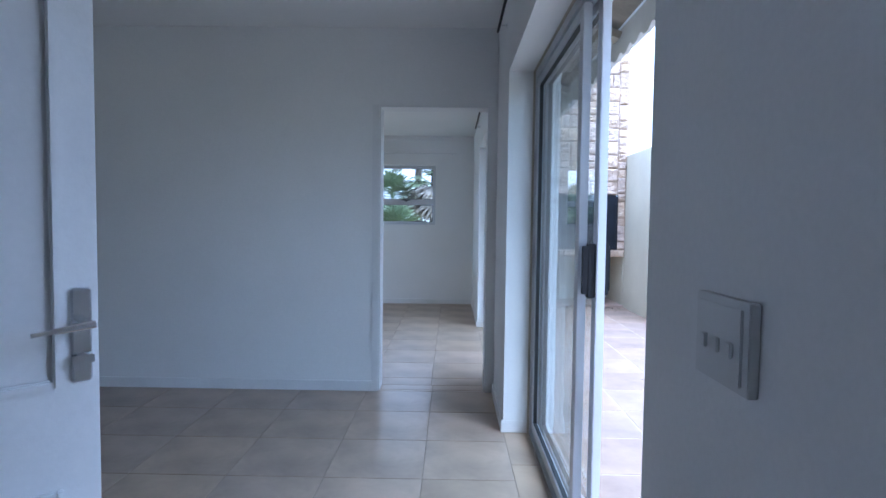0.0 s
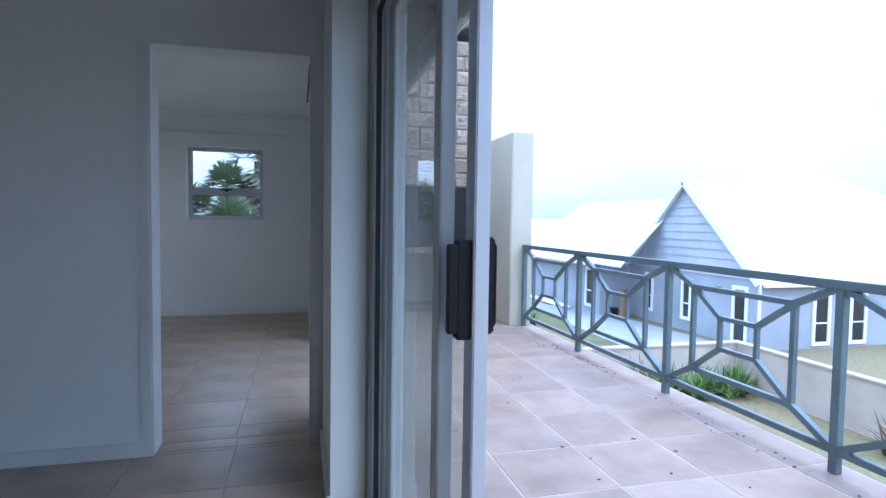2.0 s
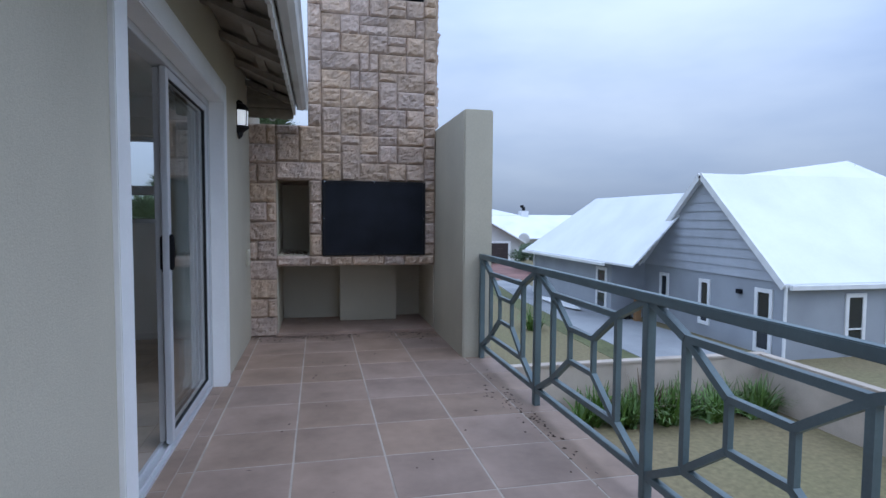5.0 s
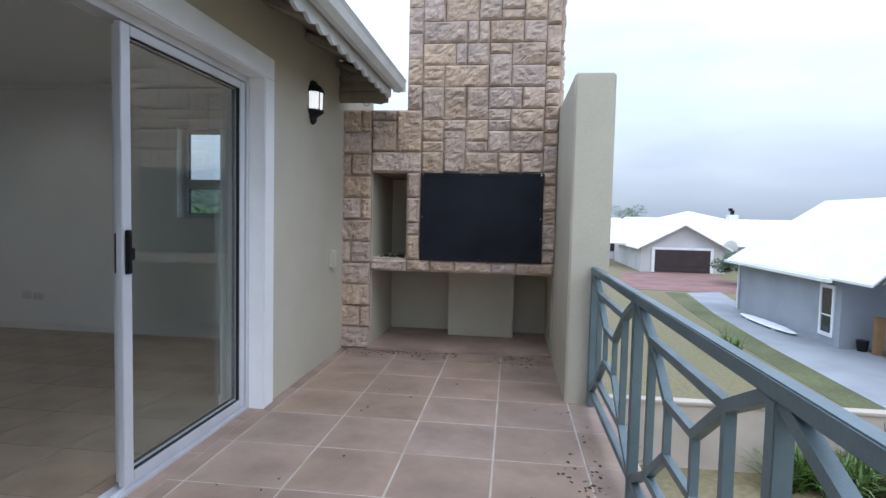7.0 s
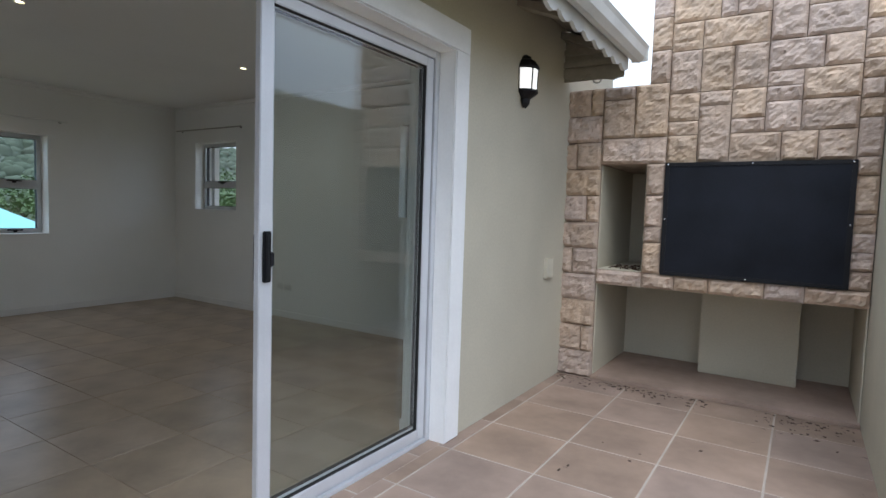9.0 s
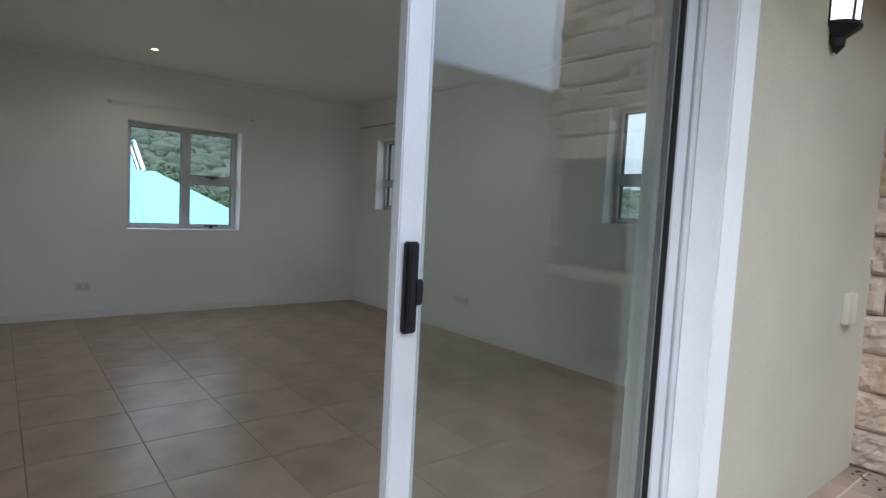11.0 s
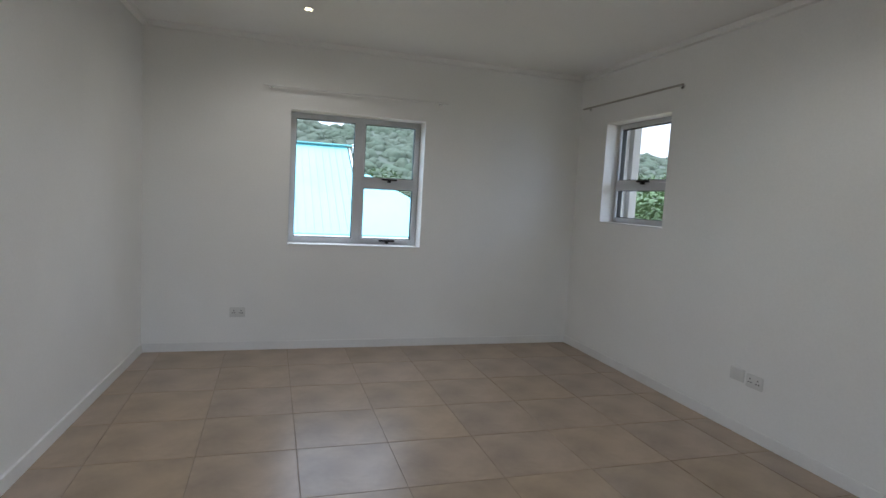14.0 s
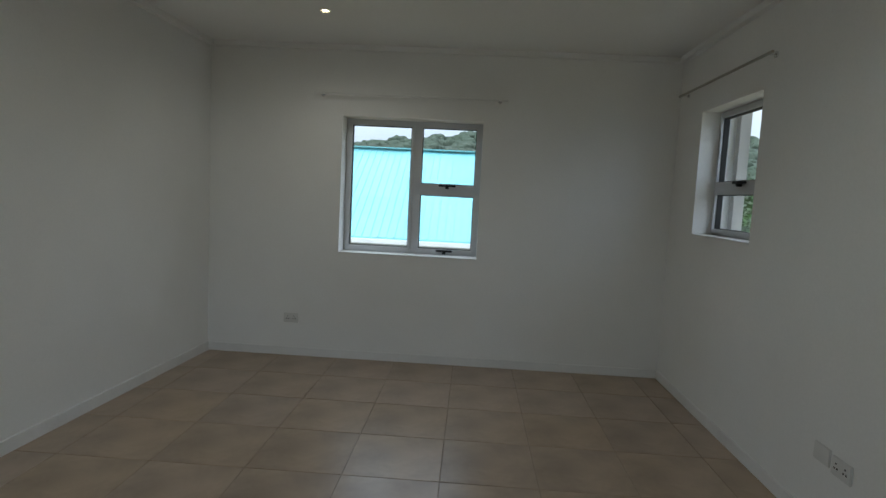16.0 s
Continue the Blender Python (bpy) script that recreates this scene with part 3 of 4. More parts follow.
def half_ring(bm, prof, n=9):
    """Half of a turned shape against the wall; prof: (radius, z)."""
    rows = [[bm.verts.new((0.01 + 1.35 * r * math.sin(math.pi * k / n), -1.35 * r * math.cos(math.pi * k / n), z)) for k in range(n + 1)] for r, z in prof]
    for a, b in zip(rows, rows[1:]):
        for k in range(n):
            bm.faces.new((a[k], a[k + 1], b[k + 1], b[k]))
    bmesh.ops.recalc_face_normals(bm, faces=bm.faces)
    return bm


part("top", half_ring(bmesh.new(), [(0.068, 0.245), (0.07, 0.26), (0.05, 0.3), (0.03, 0.315), (0.028, 0.33), (0.008, 0.345)]), BLACK, lantern)
part("base", half_ring(bmesh.new(), [(0.066, 0.115), (0.068, 0.1), (0.055, 0.085), (0.03, 0.06), (0.028, 0.03), (0.012, 0.005)]), BLACK, lantern)
part("glass", half_ring(bmesh.new(), [(0.058, 0.114), (0.062, 0.246)]), LENS, lantern, "frosted glass pane")
for k in range(4):
    a = math.pi * k / 3
    part("rib", bar(bmesh.new(), (0.01 + 0.08 * math.sin(a), -0.08 * math.cos(a), 0.112), (0.01 + 0.085 * math.sin(a), -0.085 * math.cos(a), 0.248), 0.007, 0.007), BLACK, lantern)
jb = thing("outdoor_socket_box", (XO, 8.02, 0.87), "cream plastic cover box on the outside wall", "cover plate")
part("cover", boxes((0, -0.06, -0.075, 0.028, 0.06, 0.075), bevel=0.004), COVER, jb)

bm = boxes((2.76, 7.11, -0.25, 3.03, 9.45, 2.25), bevel=0.012)
solid("parapet_wall", bm, CREAM, "tall cream plastered end wall beside the braai", "wall", "structure")

braai = thing("braai_fireplace", (0, 0, 0), "sandstone clad built-in braai with tall chimney", "fireplace")
yf, yk = YB + 0.03, 9.4
for r in ((0.76, yf, 0, 1.05, yk, 2.24), (1.05, yf, 1.665, 2.755, yk, 2.24), (1.39, yf, 0.86, 1.52, yk, 1.665), (2.64, yf, 0.86, 2.755, yk, 1.665),
          (1.05, yf, 0.75, 2.755, yk, 0.86), (1.38, yf, 2.24, 2.755, yk, 3.63), (1.38, yf, 3.63, 1.55, yk, 3.93), (2.63, yf, 3.63, 2.755, yk, 3.93), (1.55, yf, 3.82, 2.63, yk, 3.93)):
    part("masonry", boxes(r), MORTAR, braai, "mortar core")
for r in ((1.05, 9.3, 0.0, 2.755, 9.42, 1.66), (1.05, yf + 0.01, 0.03, 1.058, 9.3, 0.745), (1.05, yf + 0.012, 0.862, 1.058, 9.3, 1.66), (1.382, yf + 0.012, 0.862, 1.39, 9.3, 1.66), (2.747, yf + 0.01, 0.03, 2.756, 9.3, 0.745), (1.05, yf + 0.012, 0.745, 2.75, 9.3, 0.752), (1.058, yf + 0.012, 0.86, 1.382, 9.3, 0.866)):
    part("lining", boxes(r), CREAM, braai, "cream plaster lining")
part("pier", boxes((1.73, 9.0, 0.03, 2.41, 9.3, 0.747), bevel=0.006), CREAM, braai, "cream plastered support pier")
part("hearth", boxes((1.05, YB - 0.005, 0.0, 2.757, 9.3, 0.03), bevel=0.004), TILE_OUT, braai, "tiled step under the braai")
bm = bmesh.new()
for z in (3.66, 3.70, 3.74, 3.78):
    box(bm, 1.56, yf + 0.03, z, 2.62, yf + 0.10, z + 0.012)
part("louvre", bm, STEEL, braai, "dark metal louvre of the flue")

rs = random.Random(7)


def stone(x0, x1, z0, z1, parent, side=None):
    """One split-faced block on the front (or on a side face at x = side)."""
    g = 0.003
    x0, x1, z0, z1 = x0 + g, x1 - g, z0 + g, z1 - g
    nx, nz = max(4, round((x1 - x0) / 0.019)), max(4, round((z1 - z0) / 0.019))
    off = Vector((rs.uniform(0, 60), rs.uniform(0, 60), rs.uniform(0, 60)))
    tilt, turn, bulk = rs.uniform(-0.012, 0.012), rs.uniform(-0.012, 0.012), rs.uniform(0.010, 0.024)
    bm = bmesh.new()
    rows = []
    for j in range(nz + 1):
        row = []
        for i in range(nx + 1):
            u, v = i / nx, j / nz
            x, z = x0 + (x1 - x0) * u, z0 + (z1 - z0) * v
            edge = min(u * (x1 - x0), (1 - u) * (x1 - x0), v * (z1 - z0), (1 - v) * (z1 - z0))
            p = Vector((x * 8, 0, z * 10)) + off
            chip = abs(noise.noise(p * 1.3)) * 0.030 - abs(noise.noise(p * 2.9)) * 0.014 + 0.009 * noise.noise(p * 6.5)
            rise = min(1, edge / 0.020) * (bulk + chip + tilt * (v - 0.5) * 2 + turn * (u - 0.5) * 2)
            d = 0.02 + max(0.0, rise) if edge > 0 else 0.02
            jit = 0.006 * noise.noise(p * 3)
            co = (x + jit * (0 < u < 1), YB + 0.03 - d, z + jit * (0 < v < 1)) if side is None else (side + d - 0.002, x, z)
            row.append(bm.verts.new(co))
        rows.append(row)
    for a, b in zip(rows, rows[1:]):
        for i in range(nx):
            bm.faces.new((a[i], a[i + 1], b[i + 1], b[i]))
    rim = [e for e in bm.edges if e.is_boundary]
    out = bmesh.ops.extrude_edge_only(bm, edges=rim)
    for v in (q for q in out["geom"] if isinstance(q, bmesh.types.BMVert)):
        if side is None:
            v.co.y = YB + 0.034
        else:
            v.co.x = side - 0.004
    bmesh.ops.recalc_face_normals(bm, faces=bm.faces)
    return part("stone", bm, STONE, parent)


def clad(x0, x1, z0, z1, sizes, side=None):
    """Covers a rectangle with blocks of mixed sizes on a half-block grid."""
    nx, nz = max(1, round((x1 - x0) / 0.116)), max(1, round((z1 - z0) / 0.116))
    cx, cz = (x1 - x0) / nx, (z1 - z0) / nz
    taken = set()
    for j in range(nz):
        for i in range(nx):
            if (i, j) in taken:
                continue
            for w, h in rs.sample(sizes, len(sizes)) + [(1, 1)]:
                cells = {(i + a, j + b) for a in range(w) for b in range(h)}
                if i + w <= nx and j + h <= nz and not cells & taken and not (nx - i - w == 1 and nx > 3 and rs.random() < 0.6):
                    break
            taken |= cells
            stone(x0 + i * cx, x0 + (i + w) * cx, z0 + j * cz, z0 + (j + h) * cz, braai, side)


def course(x0, x1, z0, z1, plan):
    """Lays blocks by a plan, lowest row first: cells of one letter are one block."""
    rows = plan.split()
    cx, cz = (x1 - x0) / len(rows[0]), (z1 - z0) / len(rows)
    spans = {}
    for j, row in enumerate(rows):
        for i, c in enumerate(row):
            a = spans.setdefault(c, [i, i, j, j])
            a[1], a[3] = max(a[1], i), max(a[3], j)
            a[0] = min(a[0], i)
    for i0, i1, j0, j1 in spans.values():
        stone(x0 + i0 * cx, x0 + (i1 + 1) * cx, z0 + j0 * cz, z0 + (j1 + 1) * cz, braai)


MIX = [(2, 2), (2, 2), (2, 2), (2, 1), (3, 2), (1, 2)]
EDGE = [(1, 2), (1, 1), (1, 1), (1, 2)]
course(0.76, 1.05, 0.0, 2.24, "AAA BBC DDD EEE FGG HHH IIJ KKK LMM NNN OOP")
course(1.05, 1.52, 1.665, 2.24, "AAAA AAAA BBCC BBCC BBCC DDCC")
course(1.52, 2.63, 1.665, 3.62, "AABBCCCDDEE AABBCCCDDEE FFBBGGHHIII JJBBKKHHIII JJLLKKMMNNN OOPPQQTTNNN OOPPQQRRRSS OOPPQQRRRSS UUVVVVWWXXX UUVVVVWWXXX "
       "YYYZaaWWccc YYYZaabbccc ddddefggghh ddddefggghh iijjjkkllmm iijjjkknnmm ooppqqqrrrs oopptttrrrs uuuvvwwxxyy uuuvvwwzzyy")
clad(1.38, 1.52, 2.24, 3.62, EDGE)
clad(2.63, 2.757, 0.86, 3.93, EDGE)
clad(1.39, 1.52, 0.86, 1.665, [(1, 2), (1, 2), (1, 1)])
clad(1.38, 2.63, 3.82, 3.93, [(2, 1), (3, 1), (2, 1)])
clad(1.05, 2.757, 0.75, 0.86, [(2, 1), (3, 1), (3, 1), (2, 1)])
clad(yf, yk, 2.26, 3.93, MIX, side=2.755)

screen = thing("braai_door", (1.525, YB - 0.012, 0.862), "black steel sheet door closing the braai", "fireplace door")
part("sheet", boxes((0.008, 0.0, 0.004, 1.107, 0.006, 0.800), bevel=0.002), STEEL, screen)
bm = boxes((0.0, -0.006, 0.0, 0.03, 0.0, 0.804), (1.085, -0.006, 0.0, 1.115, 0.0, 0.804), (0.03, -0.006, 0.0, 1.085, 0.0, 0.025), (0.03, -0.006, 0.779, 1.085, 0.0, 0.804), bevel=0.002)
part("rim", bm, BLACK, screen, "black flat bar rim")
for x, z in ((0.015, 0.4), (1.1, 0.4), (0.55, 0.79), (0.55, 0.012), (0.02, 0.79), (1.095, 0.79)):
    bm = bmesh.new()
    bmesh.ops.create_uvsphere(bm, u_segments=8, v_segments=5, radius=0.006, matrix=Matrix.Translation((x, -0.006, z)))
    part("rivet", bm, CHROME, screen, "steel rivet")

# ---- railing ----
XR, PITCH = 2.93, 1.31
railing = thing("balcony_railing", (XR, 7.07, 0), "grey-green painted steel railing with nested rectangles", "railing")
NB = 7
part("top_rail", boxes((-0.022, -NB * PITCH - 0.02, 0.905, 0.022, 0.035, 0.95), bevel=0.004), RAIL, railing)
part("bottom_rail", boxes((-0.018, -NB * PITCH, 0.095, 0.018, 0.035, 0.13), bevel=0.003), RAIL, railing)
for k in range(NB + 1):
    part("post", boxes((-0.022, -k * PITCH - 0.022, 0, 0.022, -k * PITCH + 0.022, 0.905), bevel=0.003), RAIL, railing)
for k in range(NB):
    o = -k * PITCH
    mid = [(o - 0.265, 0.80), (o - 1.045, 0.80), (o - 1.045, 0.255), (o - 0.265, 0.255)]
    inn = [(o - 0.51, 0.63), (o - 0.80, 0.63), (o - 0.80, 0.435), (o - 0.51, 0.435)]
    cor = [(o - 0.01, 0.915), (o - PITCH + 0.01, 0.915), (o - PITCH + 0.01, 0.115), (o - 0.01, 0.115)]
    for q in range(4):
        for a, b, w in ((mid[q], mid[(q + 1) % 4], 0.031 - q % 2 * 0.002), (inn[q], inn[(q + 1) % 4], 0.027 - q % 2 * 0.002), (mid[q], inn[q], 0.03), (cor[q], mid[q], 0.034)):
            part("bar", bar(bmesh.new(), (0, *a), (0, *b), w, w), RAIL, railing)

# ---- roof eave over the balcony ----
fascia = bmesh.new()
ye, y = 8.2, -2.4
step = 0.19
n = int((ye + 2.4) / step)
top_row, low_row = [], []
SUB = 12
for i in range(n * SUB + 1):
    yy = ye - i * step / SUB
    u = (i % SUB) / SUB
    low = 2.35 - 0.055 * math.sin(math.pi * u) ** 0.6 - (0.03 if u == 0 else 0)
    for xx, row_t, row_l in ((1.24, top_row, low_row),):
        row_t.append(fascia.verts.new((xx, yy, 2.47)))
        row_l.append(fascia.verts.new((xx, yy, low)))
for i in range(n * SUB):
    fascia.faces.new((top_row[i], top_row[i + 1], low_row[i + 1], low_row[i]))
out = bmesh.ops.extrude_face_region(fascia, geom=list(fascia.faces))
bmesh.ops.translate(fascia, vec=(0.022, 0, 0), verts=[v for v in out["geom"] if isinstance(v, bmesh.types.BMVert)])
bmesh.ops.recalc_face_normals(fascia, faces=fascia.faces)
eave = thing("roof_eave", (0, 0, 0), "open roof eave with scalloped white fascia", "roof", "structure")
part("fascia", fascia, GUTTER, eave, "white scalloped fascia board")
bm = bmesh.new()
prof = [(1.268, 2.47), (1.268, 2.40), (1.285, 2.375), (1.33, 2.37), (1.365, 2.40), (1.378, 2.45), (1.392, 2.475), (1.38, 2.48), (1.36, 2.45), (1.35, 2.41), (1.325, 2.39), (1.29, 2.39), (1.278, 2.42), (1.278, 2.47)]
bm.faces.new([bm.verts.new((a, 8.25, b)) for a, b in prof])
out = bmesh.ops.extrude_face_region(bm, geom=list(bm.faces))
bmesh.ops.translate(bm, vec=(0, -10.65, 0), verts=[v for v in out["geom"] if isinstance(v, bmesh.types.BMVert)])
box(bm, 1.27, 8.244, 2.375, 1.385, 8.25, 2.475)
bmesh.ops.recalc_face_normals(bm, faces=bm.faces)
part("gutter", bm, GUTTER, eave, "white metal gutter")
pitch = math.tan(radians(22))
bm = poly(bmesh.new(), [(1.32, -2.4, 2.49), (1.32, 8.25, 2.49), (-2.1, 8.25, 2.49 + 3.42 * pitch), (-2.1, -2.4, 2.49 + 3.42 * pitch)], 0.02)
part("roof_sheet", bm, ROOF, eave, "pale metal roof sheeting")
for i in range(14):
    yy = 8.15 - i * 0.75
    part("rafter", bar(bmesh.new(), (1.23, yy, 2.42), (0.3, yy, 2.42 + 0.93 * pitch), 0.11, 0.045), WOOD, eave)
part("purlin", boxes((1.0, -2.4, 2.53, 1.06, 8.2, 2.57)), WOOD, eave)
for z in (2.37, 2.46, 2.56):
    part("end_slat", boxes((0.79, 8.17, z, 1.24, 8.19, z + 0.045), bevel=0.003), WOOD, eave, "timber eave slat")
bm = poly(bmesh.new(), [(0.79, 8.195, 2.30), (0.92, 8.195, 2.275), (0.98, 8.195, 2.31), (1.04, 8.195, 2.275), (1.17, 8.195, 2.255), (1.24, 8.195, 2.28), (1.24, 8.195, 2.36), (0.79, 8.195, 2.36)], 0.018, (0, -1, 0))
part("end_board", bm, WOOD, eave, "shaped eave end board")
part("end_panel", boxes((0.79, 8.196, 2.27, 1.235, 8.206, 2.64)), WOOD, eave, "timber board closing the eave")
bm = bmesh.new()
for k in range(16):
    a, b = math.tau * k / 16, math.tau * (k + 1) / 16
    rod(bm, (1.03 + 0.03 * math.cos(a), 8.24, 2.285 + 0.03 * math.sin(a)), (1.03 + 0.03 * math.cos(b), 8.24, 2.285 + 0.03 * math.sin(b)), 0.008, 6)
part("ring", bm, GUTTER, eave, "white ring ornament")
part("soffit", poly(bmesh.new(), [(0.79, -2.4, 2.655), (0.79, 8.2, 2.655), (1.235, 8.2, 2.482), (1.235, -2.4, 2.482)], 0.012), WOOD, eave, "timber underside of the roof")
solid("roof_closing", boxes((XW - 0.26, -2.4, 2.75, 0.6, 9.45, 2.8)), WOOD, "timber roof deck over the rooms", "roof", "structure")


# ---- outdoors ----
bm = bmesh.new()
poly(bm, [(-900, -900, ZG), (900, -900, ZG), (900, 900, ZG), (-900, 900, ZG)])
solid("ground", bm, GRASS, "dry patchy lawn reaching to the distance", "ground", "structure")
solid("lower_storey_wall", boxes((XW - 0.24, -2.4, ZG, 3.03, 9.45, -0.25)), CREAM, "cream plastered lower storey under the balcony", "wall", "structure")


def sheet(name, pts, mat, label, cat, lift):
    return solid(name, poly(bmesh.new(), [(x, y, ZG) for x, y in pts], lift), mat, label, cat, "structure")


sheet("pavement", [(11.3, 15.2), (15.4, 15.2), (14.2, 31.5), (15.5, 40), (13.2, 39), (12.1, 31), (11.6, 24)], PAVE, "grey concrete path beside the neighbouring house", "path", 0.02)
sheet("green_verge", [(10.4, 16), (11.3, 16), (11.6, 24), (12.1, 31), (13.0, 39), (11.9, 39), (11.1, 31), (10.6, 24)], GREEN, "strip of green lawn beside the path", "lawn", 0.012)
sheet("side_lawn", [(12.2, 4), (45, 4), (45, 15.1), (12.2, 15.1)], GRASS, "dry lawn behind the garden wall", "lawn", 0.01)
sheet("road", [(5, 40.2), (40, 38.5), (40, 46), (19, 47), (19, 53), (12, 53), (11, 47.5), (5, 48)], BRICKROAD, "red brick paved road", "road", 0.018)

gw = thing("garden_wall", (0, 0, ZG), "pinkish cream garden wall with flat coping", "garden wall")
part("wall", boxes((3.2, 13.4, 0, 11.9, 13.58, 1.14), (11.72, 8.7, 0, 11.9, 13.4, 1.14), (11.74, 3.0, 0, 11.88, 8.7, 0.55)), GARDENWALL, gw)
part("coping", boxes((3.2, 13.37, 1.14, 11.93, 13.61, 1.2), (11.69, 8.67, 1.14, 11.93, 13.37, 1.2), (11.71, 3.0, 0.55, 11.91, 8.67, 0.6), bevel=0.01), COPING, gw, "flat coping")


# ---- neighbouring houses ----
def tall_window(e, along, u, w, z0, z1, face, out):
    """A narrow framed window on a wall face; out: +1 or -1."""
    def r(u0, d0, v0, u1, d1, v1):
        d0, d1 = sorted((face + out * d0, face + out * d1))
        return (u0, d0, v0, u1, d1, v1) if along == "x" else (d0, u0, v0, d1, u1, v1)
    a, b, t = u - w / 2, u + w / 2, 0.13
    win = part("window", boxes(r(a, -0.02, z0, a + t, 0.05, z1), r(b - t, -0.02, z0, b, 0.05, z1), r(a + t, -0.02, z0, b - t, 0.05, z0 + t), r(a + t, -0.02, z1 - t, b - t, 0.05, z1)), TRIM, e, "white plaster window surround")
    part("pane", boxes(r(a + t, 0.0, z0 + t, b - t, 0.012, z1 - t)), DARKGLASS, win, "dark glass pane")
    part("transom", boxes(r(a + t, 0.012, (z0 + z1) / 2 - 0.2, b - t, 0.03, (z0 + z1) / 2 - 0.15)), TRIM, win)


def gable_roof(bm, x0, x1, ya, yb, ze, zr, over=0.35, thick=0.12):
    """Ridge along x, eaves at ya and yb."""
    ym, k = (ya + yb) / 2, (zr - ze) / ((yb - ya) / 2)
    for ye_ in (ya - over, yb + over):
        zz = ze - over * k
        poly(bm, [(x0 - over, ye_, zz), (x1, ye_, zz), (x1, ym, zr), (x0 - over, ym, zr)], thick, (0, 0, 1))


grey = thing("grey_house", (0, 0, 0), "blue-grey neighbouring house with white metal roof", "house")
GE, GR = -0.68, 2.87
part("wall", boxes((15.6, 16.7, ZG, 36, 24.4, GE)), GREY, grey)
part("wing_wall", boxes((14.0, 24.4, ZG, 26, 33.4, -0.65)), GREY, grey)
bm = poly(bmesh.new(), [(15.6, 16.7, GE), (15.6, 24.4, GE), (15.6, 20.55, GR)], 0.2, (1, 0, 0))
gab = part("gable", bm, BOARD, grey, "gable clad in grey boards")
nb = 11
for i in range(nb):
    z0, z1 = GE + (GR - GE) * i / nb, GE + (GR - GE) * (i + 1) / nb
    h0 = 3.85 * (1 - i / nb)
    h1 = 3.85 * (1 - (i + 1) / nb)
    bm = bmesh.new()
    v = [bm.verts.new(p) for p in ((15.55, 20.55 - h0, z0), (15.55, 20.55 + h0, z0), (15.585, 20.55 + h1, z1), (15.585, 20.55 - h1, z1), (15.6, 20.55 - h0, z0), (15.6, 20.55 + h0, z0))]
    bm.faces.new((v[0], v[1], v[2], v[3]))
    bm.faces.new((v[0], v[4], v[5], v[1]))
    part("board", bm, BOARD, gab)
bm = bmesh.new()
gable_roof(bm, 15.5, 25, 16.7, 24.4, GE, GR, 0.13)
roof = part("roof", bm, ROOF, grey, "white metal roof")
for s_ in (-1, 1):
    part("barge_board", bar(bmesh.new(), (15.34, 20.55, GR + 0.05), (15.34, 20.55 + s_ * 4.02, GE - 0.11), 0.05, 0.22), TRIM, roof, "white barge board")
# hipped wing
bm = bmesh.new()
ex0, ex1, ey0, ey1, ez, rz, rx_ = 13.55, 20.0, 22.0, 33.8, -0.65, 2.3, 16.5
poly(bm, [(ex0, ey0, ez), (ex0, ey1, ez), (rx_, 30.7, rz), (rx_, ey0, rz)], 0.08)
poly(bm, [(ex0, ey1, ez), (ex1, ey1, ez), (rx_, 30.7, rz)], 0.08)
poly(bm, [(ex1, ey0, ez), (ex1, ey1, ez), (rx_, 30.7, rz), (rx_, ey0, rz)], 0.08)
part("roof", bm, ROOF, grey, "white hipped roof of the wing")
part("gutter", boxes((13.42, 24.2, ez - 0.1, 13.55, 33.9, ez + 0.02)), TRIM, grey, "white gutter")
# main roof behind the gable, and its lower end
part("main_roof", poly(bmesh.new(), [(17.0, 20.7, 2.9), (20.0, 20.6, 2.8), (26.6, 20.6, 2.2), (24.3, 22.6, 3.85)], 0.05), ROOF, grey, "white main roof")
part("gablet", poly(bmesh.new(), [(24.0, 22.0, 3.38), (25.1, 22.0, 3.2), (24.4, 22.45, 3.72)], 0.1, (0, -1, 0)), GREY, grey, "small grey gablet")
bm = bmesh.new()
gable_roof(bm, 25.1, 31.7, 16.7, 24.4, GE, 2.15, 0.13)
poly(bm, [(31.7, 16.57, GE - 0.1), (36.2, 16.57, GE - 0.1), (31.7, 20.55, 2.15)], 0.12)
poly(bm, [(36.2, 16.57, GE - 0.1), (36.2, 24.53, GE - 0.1), (31.7, 20.55, 2.15)], 0.12)
poly(bm, [(25.0, 16.57, GE - 0.1), (26.8, 20.55, 2.2), (25.0, 20.55, GR)], 0.1)
part("end_roof", bm, ROOF, grey, "white roof of the far end")
part("gutter", boxes((15.6, 16.45, GE - 0.2, 36.2, 16.57, GE - 0.06)), TRIM, grey, "white gutter")
part("downpipe", rod(bmesh.new(), (15.52, 16.62, ZG), (15.52, 16.62, GE), 0.05), TRIM, grey, "white downpipe")
part("downpipe", rod(bmesh.new(), (13.92, 33.2, ZG), (13.92, 33.2, -0.7), 0.05), TRIM, grey, "white downpipe")
for yy, w in ((22.9, 0.62), (20.4, 0.62)):
    tall_window(grey, "y", yy, w, ZG + 0.45, ZG + 2.15, 15.6, -1)
tall_window(grey, "y", 17.55, 0.75, ZG + 0.05, ZG + 2.15, 15.6, -1)
tall_window(grey, "y", 25.25, 0.95, ZG + 0.3, ZG + 2.2, 14.0, -1)
for xx in (18.25, 19.9, 22.3, 23.55, 27.5, 30.5):
    tall_window(grey, "x", xx, 0.8, ZG + 0.1, ZG + 2.05, 16.7, -1)
part("wall_light", boxes((15.5, 18.5, ZG + 1.85, 15.6, 18.72, ZG + 2.0)), STEEL, grey)
